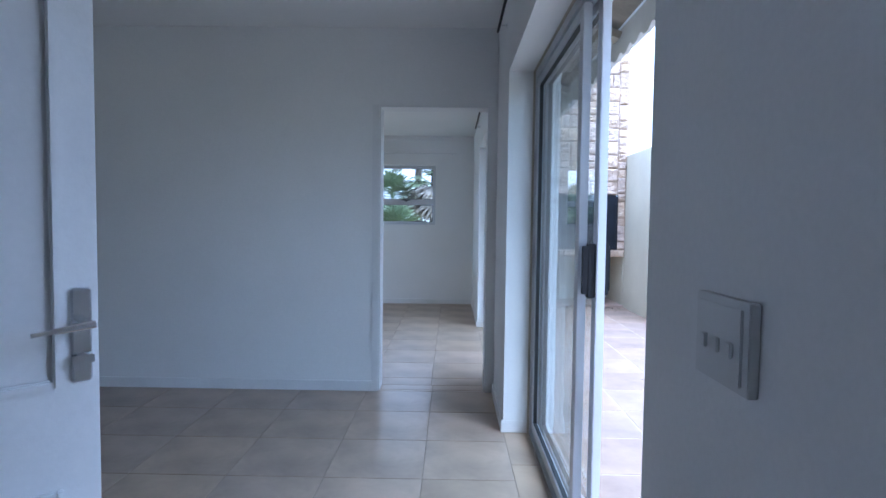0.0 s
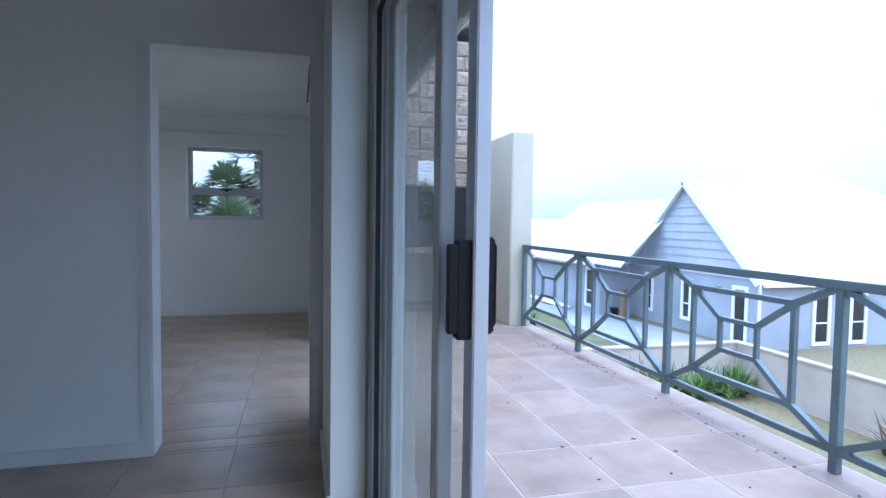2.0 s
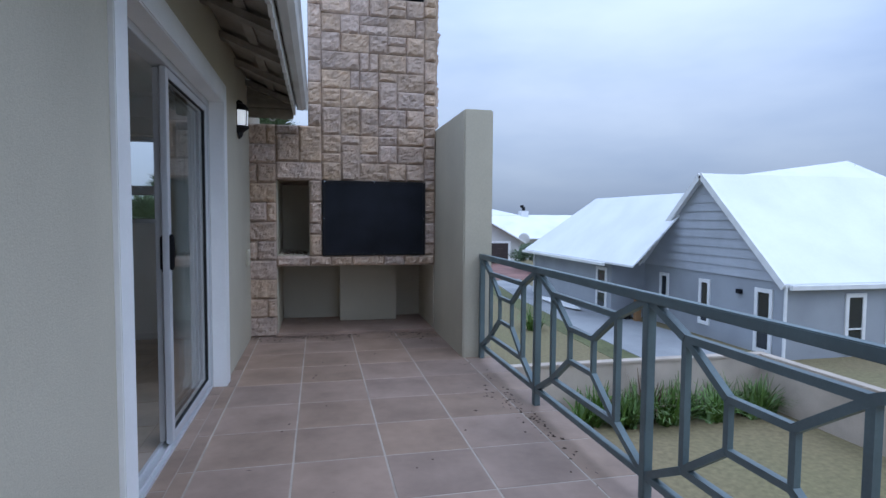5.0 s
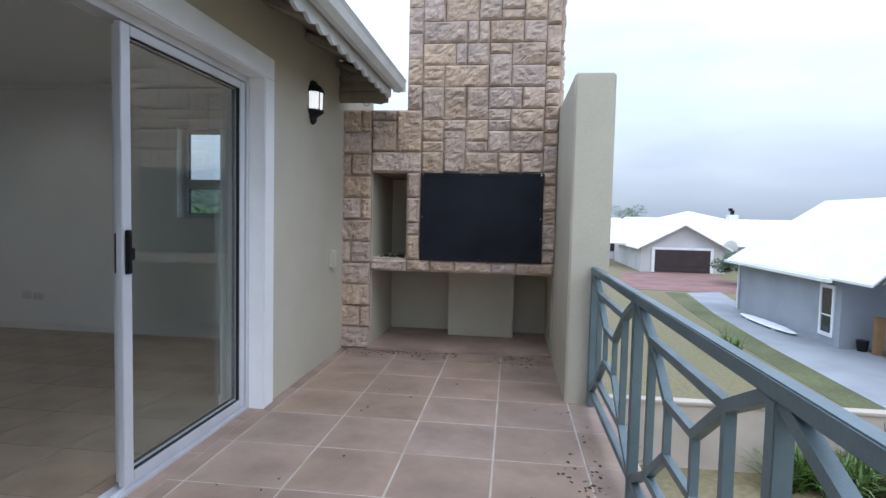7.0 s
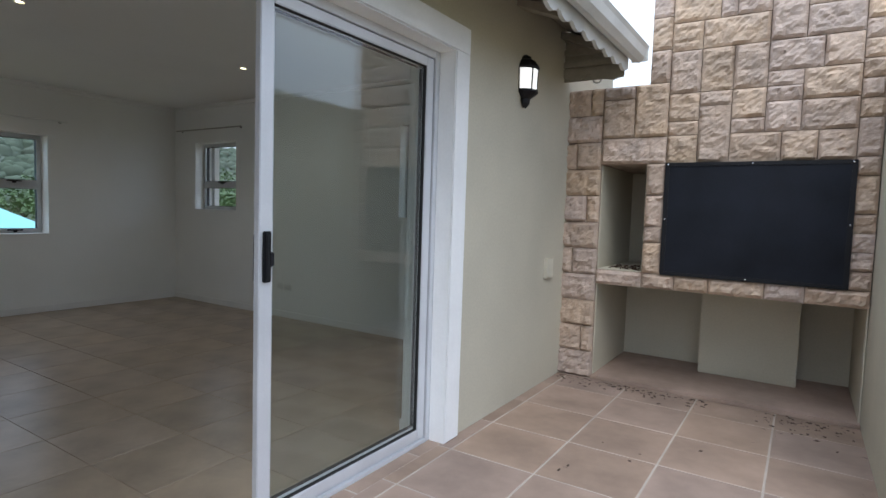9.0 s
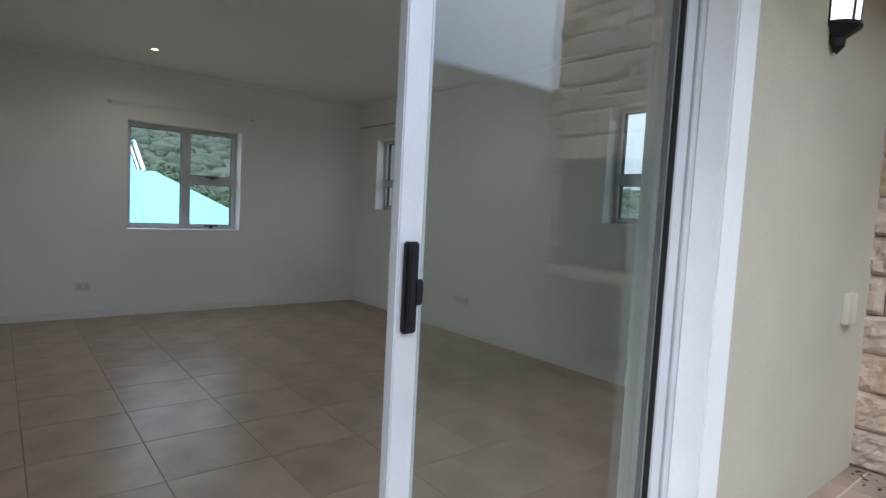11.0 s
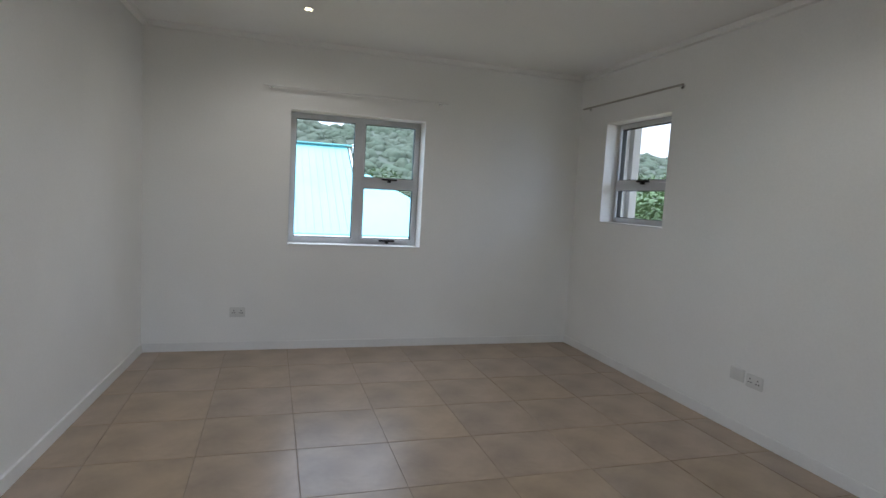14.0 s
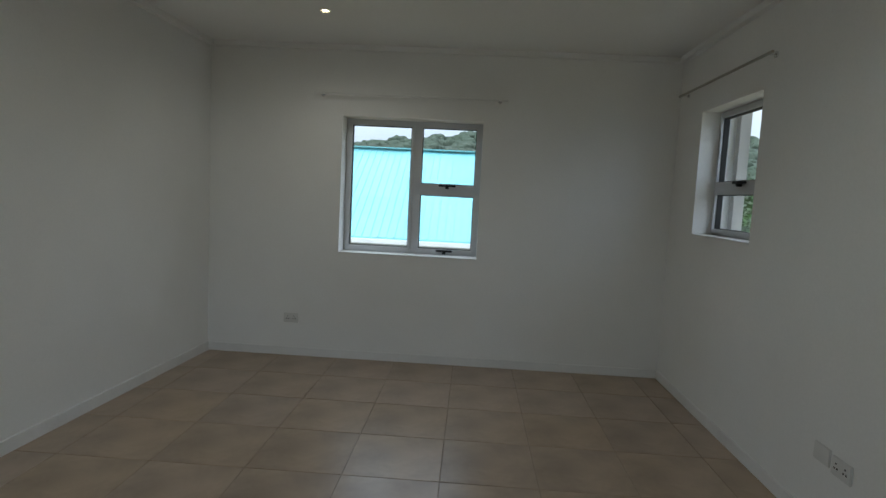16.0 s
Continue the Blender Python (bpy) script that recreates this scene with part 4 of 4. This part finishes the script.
surf = thing("surfboard", (13.35, 28.6, ZG + 0.12), "white board lying along the house wall", "board", turn=92)
bm = bmesh.new()
bmesh.ops.create_uvsphere(bm, u_segments=20, v_segments=10, radius=1, matrix=Matrix.Diagonal((2.4, 0.36, 0.07, 1)))
smooth(part("deck", bm, TRIM, surf))
for sx in (-1.2, 1.2):
    part("block", boxes((sx - 0.1, -0.3, -0.1, sx + 0.1, 0.3, -0.03)), PALE, surf)
pot = thing("planter_pot", (14.6, 24.1, ZG), "dark plant pot beside the house wall", "pot")
bm = rod(bmesh.new(), (0, 0, 0.02), (0, 0, 0.4), 0.15, 16, 0.2)
part("pot", bm, BLACK, pot)
crate = thing("timber_post", (14.8, 23.6, ZG), "tall brown timber post beside the wall", "post")
part("post", boxes((-0.12, -0.12, 0.01, 0.12, 0.12, 1.3), bevel=0.01), material("brown_timber", (0.28, 0.16, 0.07), 0.7), crate)

garage = thing("garage_house", (0, 0, 0), "pale neighbouring house with brown double garage door", "house")
GZ, AP = -0.95, 0.95
bm = boxes((13.6, 53.5, ZG, 20.6, 66, GZ), (20.6, 58, ZG, 40, 68, GZ + 0.1))
part("wall", bm, PALE, garage)
part("gable", poly(bmesh.new(), [(13.6, 53.5, GZ), (20.6, 53.5, GZ), (17.1, 53.5, AP)], 0.2, (0, 1, 0)), PALE, garage)
bm = bmesh.new()
for s_ in (-1, 1):
    poly(bm, [(17.1 + s_ * 3.9, 53.0, GZ - 0.22), (17.1 + s_ * 3.9, 64, GZ - 0.22), (17.1, 64, AP), (17.1, 53.0, AP)], 0.1)
poly(bm, [(20.2, 57.5, GZ), (41, 57.5, GZ), (38, 63, 1.55), (14, 63, 1.55), (10.5, 59, GZ)], 0.1)
poly(bm, [(17, 62.8, 1.5), (24, 62.8, 1.5), (20.5, 64, 2.3)], 0.1)
part("roof", bm, ROOF, garage, "white metal roof")
gd = part("garage_door", boxes((14.75, 53.42, ZG + 0.02, 19.35, 53.5, ZG + 1.95)), BROWN, garage, "dark brown sectional door")
for i in range(4):
    part("panel", boxes((14.8, 53.38, ZG + 0.05 + i * 0.475, 19.3, 53.42, ZG + 0.5 + i * 0.475), bevel=0.01), BROWN, gd)
part("door_surround", boxes((14.5, 53.4, ZG, 14.75, 53.5, ZG + 2.15), (19.35, 53.4, ZG, 19.6, 53.5, ZG + 2.15), (14.75, 53.4, ZG + 1.95, 19.35, 53.5, ZG + 2.15)), TRIM, garage)
for x in (24.0, 33.5):
    part("chimney", boxes((x, 62.5, 1.0, x + 0.9, 63.4, 2.1)), ROOF, garage)
    part("cowl", boxes((x + 0.3, 62.8, 2.1, x + 0.6, 63.1, 2.55), (x + 0.1, 62.85, 2.45, x + 0.45, 63.05, 2.75)), BLACK, garage, "black chimney cowl")
dish = bmesh.new()
bmesh.ops.create_uvsphere(dish, u_segments=14, v_segments=8, radius=0.6, matrix=pose(20.9, 53.3, -0.75) @ Matrix.Diagonal((1, 0.25, 1, 1)))
part("satellite_dish", dish, PALE, garage)

for k, (x, y, w, d, rise) in enumerate(((11.5, 68, 5.2, 8, 1.9), (9, 90, 12, 10, 2.4), (48, 70, 16, 14, 3.0), (-6, 95, 12, 10, 2.6))):
    h = thing("far_house", (x, y, ZG), "distant lilac house with white roof" if k == 0 else "distant pale house with white roof", "house", group="distant houses")
    part("wall", boxes((0, 0, 0, w, d, 2.4)), LILAC if k == 0 else PALE, h)
    bm = bmesh.new()
    for s_ in (-1, 1):
        poly(bm, [(-0.4, d / 2 + s_ * (d / 2 + 0.5), 2.25), (w + 0.4, d / 2 + s_ * (d / 2 + 0.5), 2.25), (w - 1.5, d / 2, 2.3 + rise), (1.5, d / 2, 2.3 + rise)], 0.1)
    part("roof", bm, ROOF, h)
    for q in range(3):
        part("window", boxes((1.2 + q * w / 3.4, -0.04, 0.9, 2.4 + q * w / 3.4, 0, 2.0)), DARKGLASS, h)

teal = thing("turquoise_house", (0, 0, 0), "neighbouring house with turquoise ribbed metal roof", "house")
TX0, TXR, TZ0, TZR, TYN = -13.0, -17.0, 0.33, 2.66, 10.75
part("wall", boxes((-20.6, -9, ZG, -13.4, 10.3, TZ0 - 0.02)), PALE, teal)
sl = (TZR - TZ0) / (TX0 - TXR)
zg_, yg_ = 1.82, 7.8
xg = TX0 - (zg_ - TZ0) / sl
bm = bmesh.new()
poly(bm, [(TX0, -9, TZ0), (TX0, TYN, TZ0), (xg, 8.25, zg_), (xg, yg_, zg_), (TXR, yg_, TZR), (TXR, -9, TZR)], 0.04)
xo_ = 2 * TXR
poly(bm, [(xo_ - TX0, -9, TZ0), (xo_ - TX0, TYN, TZ0), (xo_ - xg, 8.25, zg_), (xo_ - xg, yg_, zg_), (TXR, yg_, TZR), (TXR, -9, TZR)], 0.04)
poly(bm, [(TX0, TYN, TZ0), (xo_ - TX0, TYN, TZ0), (xo_ - xg, 8.25, zg_), (xg, 8.25, zg_)], 0.04)
poly(bm, [(xg, yg_ - 0.05, zg_ + 0.02), (xo_ - xg, yg_ - 0.05, zg_ + 0.02), (xo_ - xg, 8.3, zg_ + 0.02), (xg, 8.3, zg_ + 0.02)], 0.02)
part("roof", bm, TEAL, teal)
bm = poly(bmesh.new(), [(xg, yg_ + 0.05, zg_), (xo_ - xg, yg_ + 0.05, zg_), (TXR, yg_ + 0.05, TZR)], 0.05, (0, 1, 0))
part("gablet", bm, ROOF, teal, "white gable end of the ridge")
part("barge_board", bar(bmesh.new(), (xg + 0.1, yg_ + 0.18, zg_ + 0.0), (TXR, yg_ + 0.18, TZR + 0.06), 0.05, 0.14), ROOF, teal, "white barge board")
bm = bmesh.new()
for i in range(100):
    yy = -8.9 + i * 0.19
    if yy < yg_ - 0.1:
        bar(bm, (TX0, yy, TZ0 + 0.05), (TXR, yy, TZR + 0.05), 0.03, 0.02)
part("rib", bm, TEAL, teal)
part("gutter", boxes((TX0 - 0.02, -9, TZ0 - 0.1, TX0 + 0.1, TYN, TZ0 + 0.0)), TRIM, teal, "white gutter with scalloped board")
part("ridge_cap", bar(bmesh.new(), (TXR, -9, TZR + 0.07), (TXR, yg_ + 0.2, TZR + 0.07), 0.3, 0.03), TEAL, teal)
# plaster band round the outside of the small window
solid("trim_window_outside", boxes((WIN_N2[0] - 0.14, YN + 0.24, 1.05, WIN_N2[0] + 0.06, YN + 0.31, 2.2), (WIN_N2[1], YN + 0.24, 1.05, WIN_N2[1] + 0.14, YN + 0.31, 2.2)), PALE, "pale plaster band outside the small window", "trim", "structure")


# ---- hills ----
def hill_height(ang, r):
    base = max(0.0, 1 - abs(ang - 78) / 62)
    ridge = 12 + 31 * base ** 1.3 + 8 * noise.noise((ang * 0.07, 3.1, 0)) + 3 * noise.noise((ang * 0.3, 1.7, 0))
    s = min(1, max(0, (r - 60) / 260))
    return ZG - 0.5 + ridge * (s * s * (3 - 2 * s)) + 2.2 * s * noise.noise((ang * 0.6, r * 0.03, 5))


bm = bmesh.new()
grid = []
for i in range(0, 161):
    ang = 14 + i * 0.9
    row = []
    for j in range(0, 34):
        r = 58 + j * 9
        row.append(bm.verts.new((-math.sin(radians(ang)) * r, math.cos(radians(ang)) * r, hill_height(ang, r) + (0.9 * noise.noise((ang * 2.1, r * 0.2, 2)) if j else 0))))
    grid.append(row)
for a, b in zip(grid, grid[1:]):
    for j in range(33):
        bm.faces.new((a[j], a[j + 1], b[j + 1], b[j]))
bmesh.ops.recalc_face_normals(bm, faces=bm.faces)
hill = smooth(solid("backdrop_hill", bm, BUSH, "scrub covered hill behind the houses", "hill", "structure"))


rnd = random.Random(5)
verts, faces = [], []
for _ in range(7000):
    ang, r = rnd.uniform(25, 130), rnd.uniform(100, 352)
    c = Vector((-math.sin(radians(ang)) * r, math.cos(radians(ang)) * r, hill_height(ang, r)))
    size, base = rnd.uniform(0.9, 2.6), len(verts)
    for z, w in ((-0.3, 1.0), (0.25, 1.05), (0.7, 0.65)):
        for k in range(6):
            a, q = k * math.tau / 6 + rnd.uniform(-0.3, 0.3), size * w * rnd.uniform(0.75, 1.25)
            verts.append(c + Vector((math.cos(a) * q, math.sin(a) * q, size * (z + rnd.uniform(-0.12, 0.12)))))
    verts.append(c + Vector((0, 0, size * rnd.uniform(0.8, 1.0))))
    for j in (0, 6):
        for k in range(6):
            faces.append((base + j + k, base + j + (k + 1) % 6, base + j + 6 + (k + 1) % 6, base + j + 6 + k))
    for k in range(6):
        faces.append((base + 12 + k, base + 12 + (k + 1) % 6, base + 18))
scrub_mesh = bpy.data.meshes.new("hill_scrub")
scrub_mesh.from_pydata(verts, [], faces)
scrub_mesh.materials.append(SCRUB)
smooth(tagged(new("hill_scrub", scrub_mesh), "dense green scrub and small trees on the hill", "scrub", "", "stuff"))

# ---- plants ----
def leaf_clump(bm, centre, radius, count, size, rnd):
    for _ in range(count):
        d = Vector((rnd.gauss(0, 1), rnd.gauss(0, 1), rnd.gauss(0, 1))).normalized() * radius * rnd.uniform(0.55, 1.0)
        d.z *= 0.8
        p = Vector(centre) + d
        u = Vector((rnd.gauss(0, 1), rnd.gauss(0, 1), rnd.gauss(0, 0.5))).normalized()
        w = u.orthogonal().normalized()
        s = size * rnd.uniform(0.6, 1.3)
        bm.faces.new([bm.verts.new(q) for q in (p - u * s, p + w * s * 0.45, p + u * s, p - w * s * 0.45)])


def tree(at, height, spread, seed, label):
    rnd = random.Random(seed)
    e = thing("tree", at, label, "tree")
    bm = rod(bmesh.new(), (0, 0, 0), (0.1, 0, height * 0.55), 0.16, 8, 0.09)
    tips = []
    for k in range(7):
        a = k * 0.9 + rnd.random()
        tip = Vector((math.cos(a) * spread * rnd.uniform(0.3, 0.75), math.sin(a) * spread * rnd.uniform(0.3, 0.75), height * rnd.uniform(0.6, 0.95)))
        rod(bm, (0.08, 0, height * rnd.uniform(0.3, 0.5)), tip, 0.07, 6, 0.02)
        tips.append(tip)
    part("trunk", bm, BARK, e)
    bm = bmesh.new()
    for tip in tips:
        for _ in range(5):
            c = tip + Vector((rnd.uniform(-1, 1), rnd.uniform(-1, 1), rnd.uniform(-0.7, 0.6))) * spread * 0.35
            leaf_clump(bm, c, spread * rnd.uniform(0.18, 0.32), 130, 0.095, rnd)
    part("crown", bm, LEAF, e)
    return e


def palm(at, height, size, seed, label, skirt=True):
    rnd = random.Random(seed)
    e = thing("palm_tree", at, label, "palm tree", group="palm trees")
    part("trunk", rod(bmesh.new(), (0, 0, 0), (0.1, 0.05, height), 0.28, 10, 0.2), BARK, e)
    green, dead = bmesh.new(), bmesh.new()

    def fan(bm, a, rise, length):
        """One fan leaf: a thin stalk and a spread of narrow blades."""
        d = Vector((math.cos(a) * math.cos(rise), math.sin(a) * math.cos(rise), math.sin(rise)))
        side = Vector((-math.sin(a), math.cos(a), 0))
        up = d.cross(side)
        foot = Vector((0.1, 0.05, height + 0.15 * size * (rise if rise > 0 else rise * 2.5)))
        hub = foot + d * length * 0.5
        bm.faces.new([bm.verts.new(v) for v in (foot - side * 0.03, foot + side * 0.03, hub)])
        for k in range(13):
            q = radians(-84 + 14 * k)
            way = d * math.cos(q) + side * math.sin(q) + up * rnd.uniform(-0.15, 0.15)
            tip = hub + way * length * rnd.uniform(0.45, 0.6) + Vector((0, 0, -0.12 * length * rnd.random()))
            w = way.cross(up).normalized() * length * 0.035
            mid_ = hub.lerp(tip, 0.45)
            bm.faces.new([bm.verts.new(v) for v in (hub, mid_ - w, tip, mid_ + w)])
    for k in range(54):
        fan(green, k * 2.4 + rnd.random() * 0.3, rnd.uniform(-0.45, 1.4), size * rnd.uniform(0.85, 1.05))
    part("crown", green, PALMLEAF, e)
    if skirt:
        for k in range(46):
            fan(dead, k * 2.4, rnd.uniform(-1.4, -0.7), size * rnd.uniform(0.75, 1.15))
        part("dead_fronds", dead, DEADLEAF, e, "hanging dry fronds")
    return e


palm((-0.75, 28, ZG), 7.3, 1.9, 3, "tall fan palm with a skirt of dry fronds")
palm((-1.9, 33, ZG), 7.4, 2.0, 13, "tall fan palm with a skirt of dry fronds")
palm((-2.9, 28, ZG), 5.3, 1.5, 4, "shorter fan palm with green fronds", False)
palm((-4.2, 27, ZG), 4.4, 1.4, 5, "shorter fan palm with green fronds", False)
palm((-2.4, 25, ZG), 3.7, 1.5, 41, "low fan palm with green fronds", False)
palm((-4.9, 25, ZG), 3.6, 1.5, 43, "low fan palm with green fronds", False)
palm((-5.6, 31, ZG), 5.0, 1.4, 6, "shorter fan palm with green fronds", False)
palm((69.9, 46.9, ZG), 10.6, 2.1, 8, "distant tall palm beyond the roofs")
palm((71.4, 44.6, ZG), 8.6, 2.3, 9, "distant palm beyond the roofs")
palm((72.4, 43.1, ZG), 10.3, 2.2, 10, "distant palm beyond the roofs")
for x, y, h, sp, sd in ((-9, 16, 4.2, 2.4, 21), (-14, 17, 4.8, 2.6, 22), (-19, 19, 5.2, 3.0, 23), (-25, 15, 5.0, 3.0, 24), (-27, 21, 5.6, 3.4, 25), (-7, 24, 4.0, 2.2, 26), (-24, 27, 6.0, 3.4, 27), (-32, 12, 5.5, 3.2, 28), (18.7, 45, 2.4, 2.0, 29), (-3.5, 38, 4.2, 2.4, 30), (1.5, 45, 4.4, 2.6, 31), (25, 118, 6.6, 5, 32), (62, 62, 7.6, 4, 33), (73, 45.5, 8.0, 3.2, 34), (74.5, 43, 8.4, 3.4, 35)):
    tree((x, y, ZG), h, sp, sd, "bushy green tree beside the houses")


def strap_plant(at, seed, label, count=70, size=0.92, mat=None):
    rnd = random.Random(seed)
    e = thing("strap_leaf_plant", at, label, "plant", group="plants along the garden wall")
    bm = bmesh.new()
    for _ in range(count):
        a, ln, lean = rnd.uniform(0, 6.28), size * rnd.uniform(0.7, 1.2), rnd.uniform(0.15, 0.9)
        o = Vector((rnd.uniform(-0.25, 0.25), rnd.uniform(-0.18, 0.18), 0))
        d, s_ = Vector((math.cos(a), math.sin(a), 0)), Vector((-math.sin(a), math.cos(a), 0))
        rows = []
        for k in range(5):
            u = k / 4
            p = o + d * lean * ln * u + Vector((0, 0, ln * (u - 0.75 * lean * u * u)))
            w = 0.034 * (1 - u * 0.85)
            rows.append((bm.verts.new(p - s_ * w), bm.verts.new(p + s_ * w)))
        for q, r_ in zip(rows, rows[1:]):
            bm.faces.new((q[0], q[1], r_[1], r_[0]))
    part("leaves", bm, mat or STRAP, e)
    return e


for i in range(13):
    strap_plant((7.0 + i * 0.36, 12.85 + 0.25 * math.sin(i * 2.1), ZG), 100 + i, "green strap-leaved plant at the garden wall's foot")
strap_plant((8.6, 13.15, ZG), 140, "brown reed clump against the garden wall", 60, 1.1, REEDS)
strap_plant((11.3, 8.9, ZG), 141, "brown reed clump against the garden wall", 40, 1.0, REEDS)
strap_plant((4.2, 13.0, ZG), 142, "green strap-leaved plant at the garden wall's foot", 60, 0.9)
strap_plant((9.7, 22.6, ZG), 143, "green shrub on the lawn", 90, 1.0)

# ---- leaf litter on the balcony ----
rnd = random.Random(11)
bm = bmesh.new()
for k in range(430):
    if k < 170:
        x, y = rnd.uniform(0.82, 1.9), YB - 0.02 - abs(rnd.gauss(0, 0.09)) - 0.02
    elif k < 300:
        x, y = 2.86 - abs(rnd.gauss(0, 0.07)), rnd.uniform(2.2, 7.0) if rnd.random() < 0.4 else rnd.gauss(5.75, 0.35)
    elif k < 380:
        x, y = rnd.uniform(2.2, 2.72), YB - 0.02 - abs(rnd.gauss(0, 0.2))
    else:
        x, y = rnd.uniform(1.0, 2.8), rnd.uniform(1.5, 8.0)
    s_, a = rnd.uniform(0.006, 0.02), rnd.uniform(0, 6.28)
    c, sn = math.cos(a) * s_, math.sin(a) * s_
    pts = [(x + c, y + sn, 0.002), (x - sn * 0.5, y + c * 0.5, 0.006), (x - c, y - sn, 0.003), (x + sn * 0.5, y - c * 0.5, 0.002)]
    bm.faces.new([bm.verts.new(p) for p in pts])
for k in range(60):
    x, y, s_, a = rnd.uniform(1.1, 1.36), rnd.uniform(8.42, 8.8), rnd.uniform(0.01, 0.03), rnd.uniform(0, 6.28)
    bm.faces.new([bm.verts.new(p) for p in ((x + math.cos(a) * s_, y + math.sin(a) * s_, 0.87), (x - math.sin(a) * s_ * 0.4, y + math.cos(a) * s_ * 0.4, 0.882), (x - math.cos(a) * s_, y - math.sin(a) * s_, 0.868))])
solid("leaf_litter", bm, LITTER, "scattered dry leaf crumbs on the tiles", "leaf litter", "stuff")

# ---- floor tiles ----
T, JOINT = 0.478, 0.006
tile_meshes = {}


def tile_mesh(w, d, mat, h, bev):
    key = (round(w, 3), round(d, 3), mat.name)
    if key not in tile_meshes:
        bm = bmesh.new()
        a = [bm.verts.new((sx * w / 2, sy * d / 2, -0.012)) for sx, sy in ((-1, -1), (1, -1), (1, 1), (-1, 1))]
        b = [bm.verts.new((sx * w / 2, sy * d / 2, h - bev)) for sx, sy in ((-1, -1), (1, -1), (1, 1), (-1, 1))]
        c = [bm.verts.new((sx * (w / 2 - bev), sy * (d / 2 - bev), h)) for sx, sy in ((-1, -1), (1, -1), (1, 1), (-1, 1))]
        bm.faces.new(c)
        for i in range(4):
            j = (i + 1) % 4
            bm.faces.new((a[i], a[j], b[j], b[i]))
            bm.faces.new((b[i], b[j], c[j], c[i]))
        tile_meshes[key] = mesh_of("tile", bm, mat)
    return tile_meshes[key]


def lay(parent, x0, x1, y0, y1, ox, oy, mat, joint, bev):
    i0, i1 = math.floor((x0 - ox) / T), math.ceil((x1 - ox) / T)
    j0, j1 = math.floor((y0 - oy) / T), math.ceil((y1 - oy) / T)
    for i in range(i0, i1):
        for j in range(j0, j1):
            a, b = max(x0, ox + i * T + joint / 2), min(x1, ox + (i + 1) * T - joint / 2)
            c, d = max(y0, oy + j * T + joint / 2), min(y1, oy + (j + 1) * T - joint / 2)
            if b - a < 0.02 or d - c < 0.02:
                continue
            ob = new("tile", tile_mesh(b - a, d - c, mat, 0.0, bev))
            ob.location = ((a + b) / 2, (c + d) / 2, 0)
            ob.parent = parent


lay(floor_in, XW, XI, -1.6, YP, 0.062, 4.113, TILE_IN, 0.004, 0.001)
lay(floor_in, -0.335, 0.45, YP + 0.003, YP + 0.157, 0.062, 4.113, TILE_IN, 0.004, 0.001)
lay(floor_in, XW, XI, YP + 0.16, YN, -2.82, 6.34, TILE_IN, 0.004, 0.001)
for y0, y1 in (D1, D2):
    lay(floor_in, XI + 0.004, 0.65, y0, y1, 0.51, y0, TILE_IN, 0.004, 0.001)
lay(floor_out, XO, 3.05, -2.4, YB - 0.006, 1.347, 6.112, TILE_OUT, 0.011, 0.0015)
for y0, y1 in (D1, D2):
    lay(floor_out, 0.752 if y0 < 2 else 0.708, XO - 0.004, y0, y1, 0.51, y0, TILE_OUT, 0.011, 0.0015)
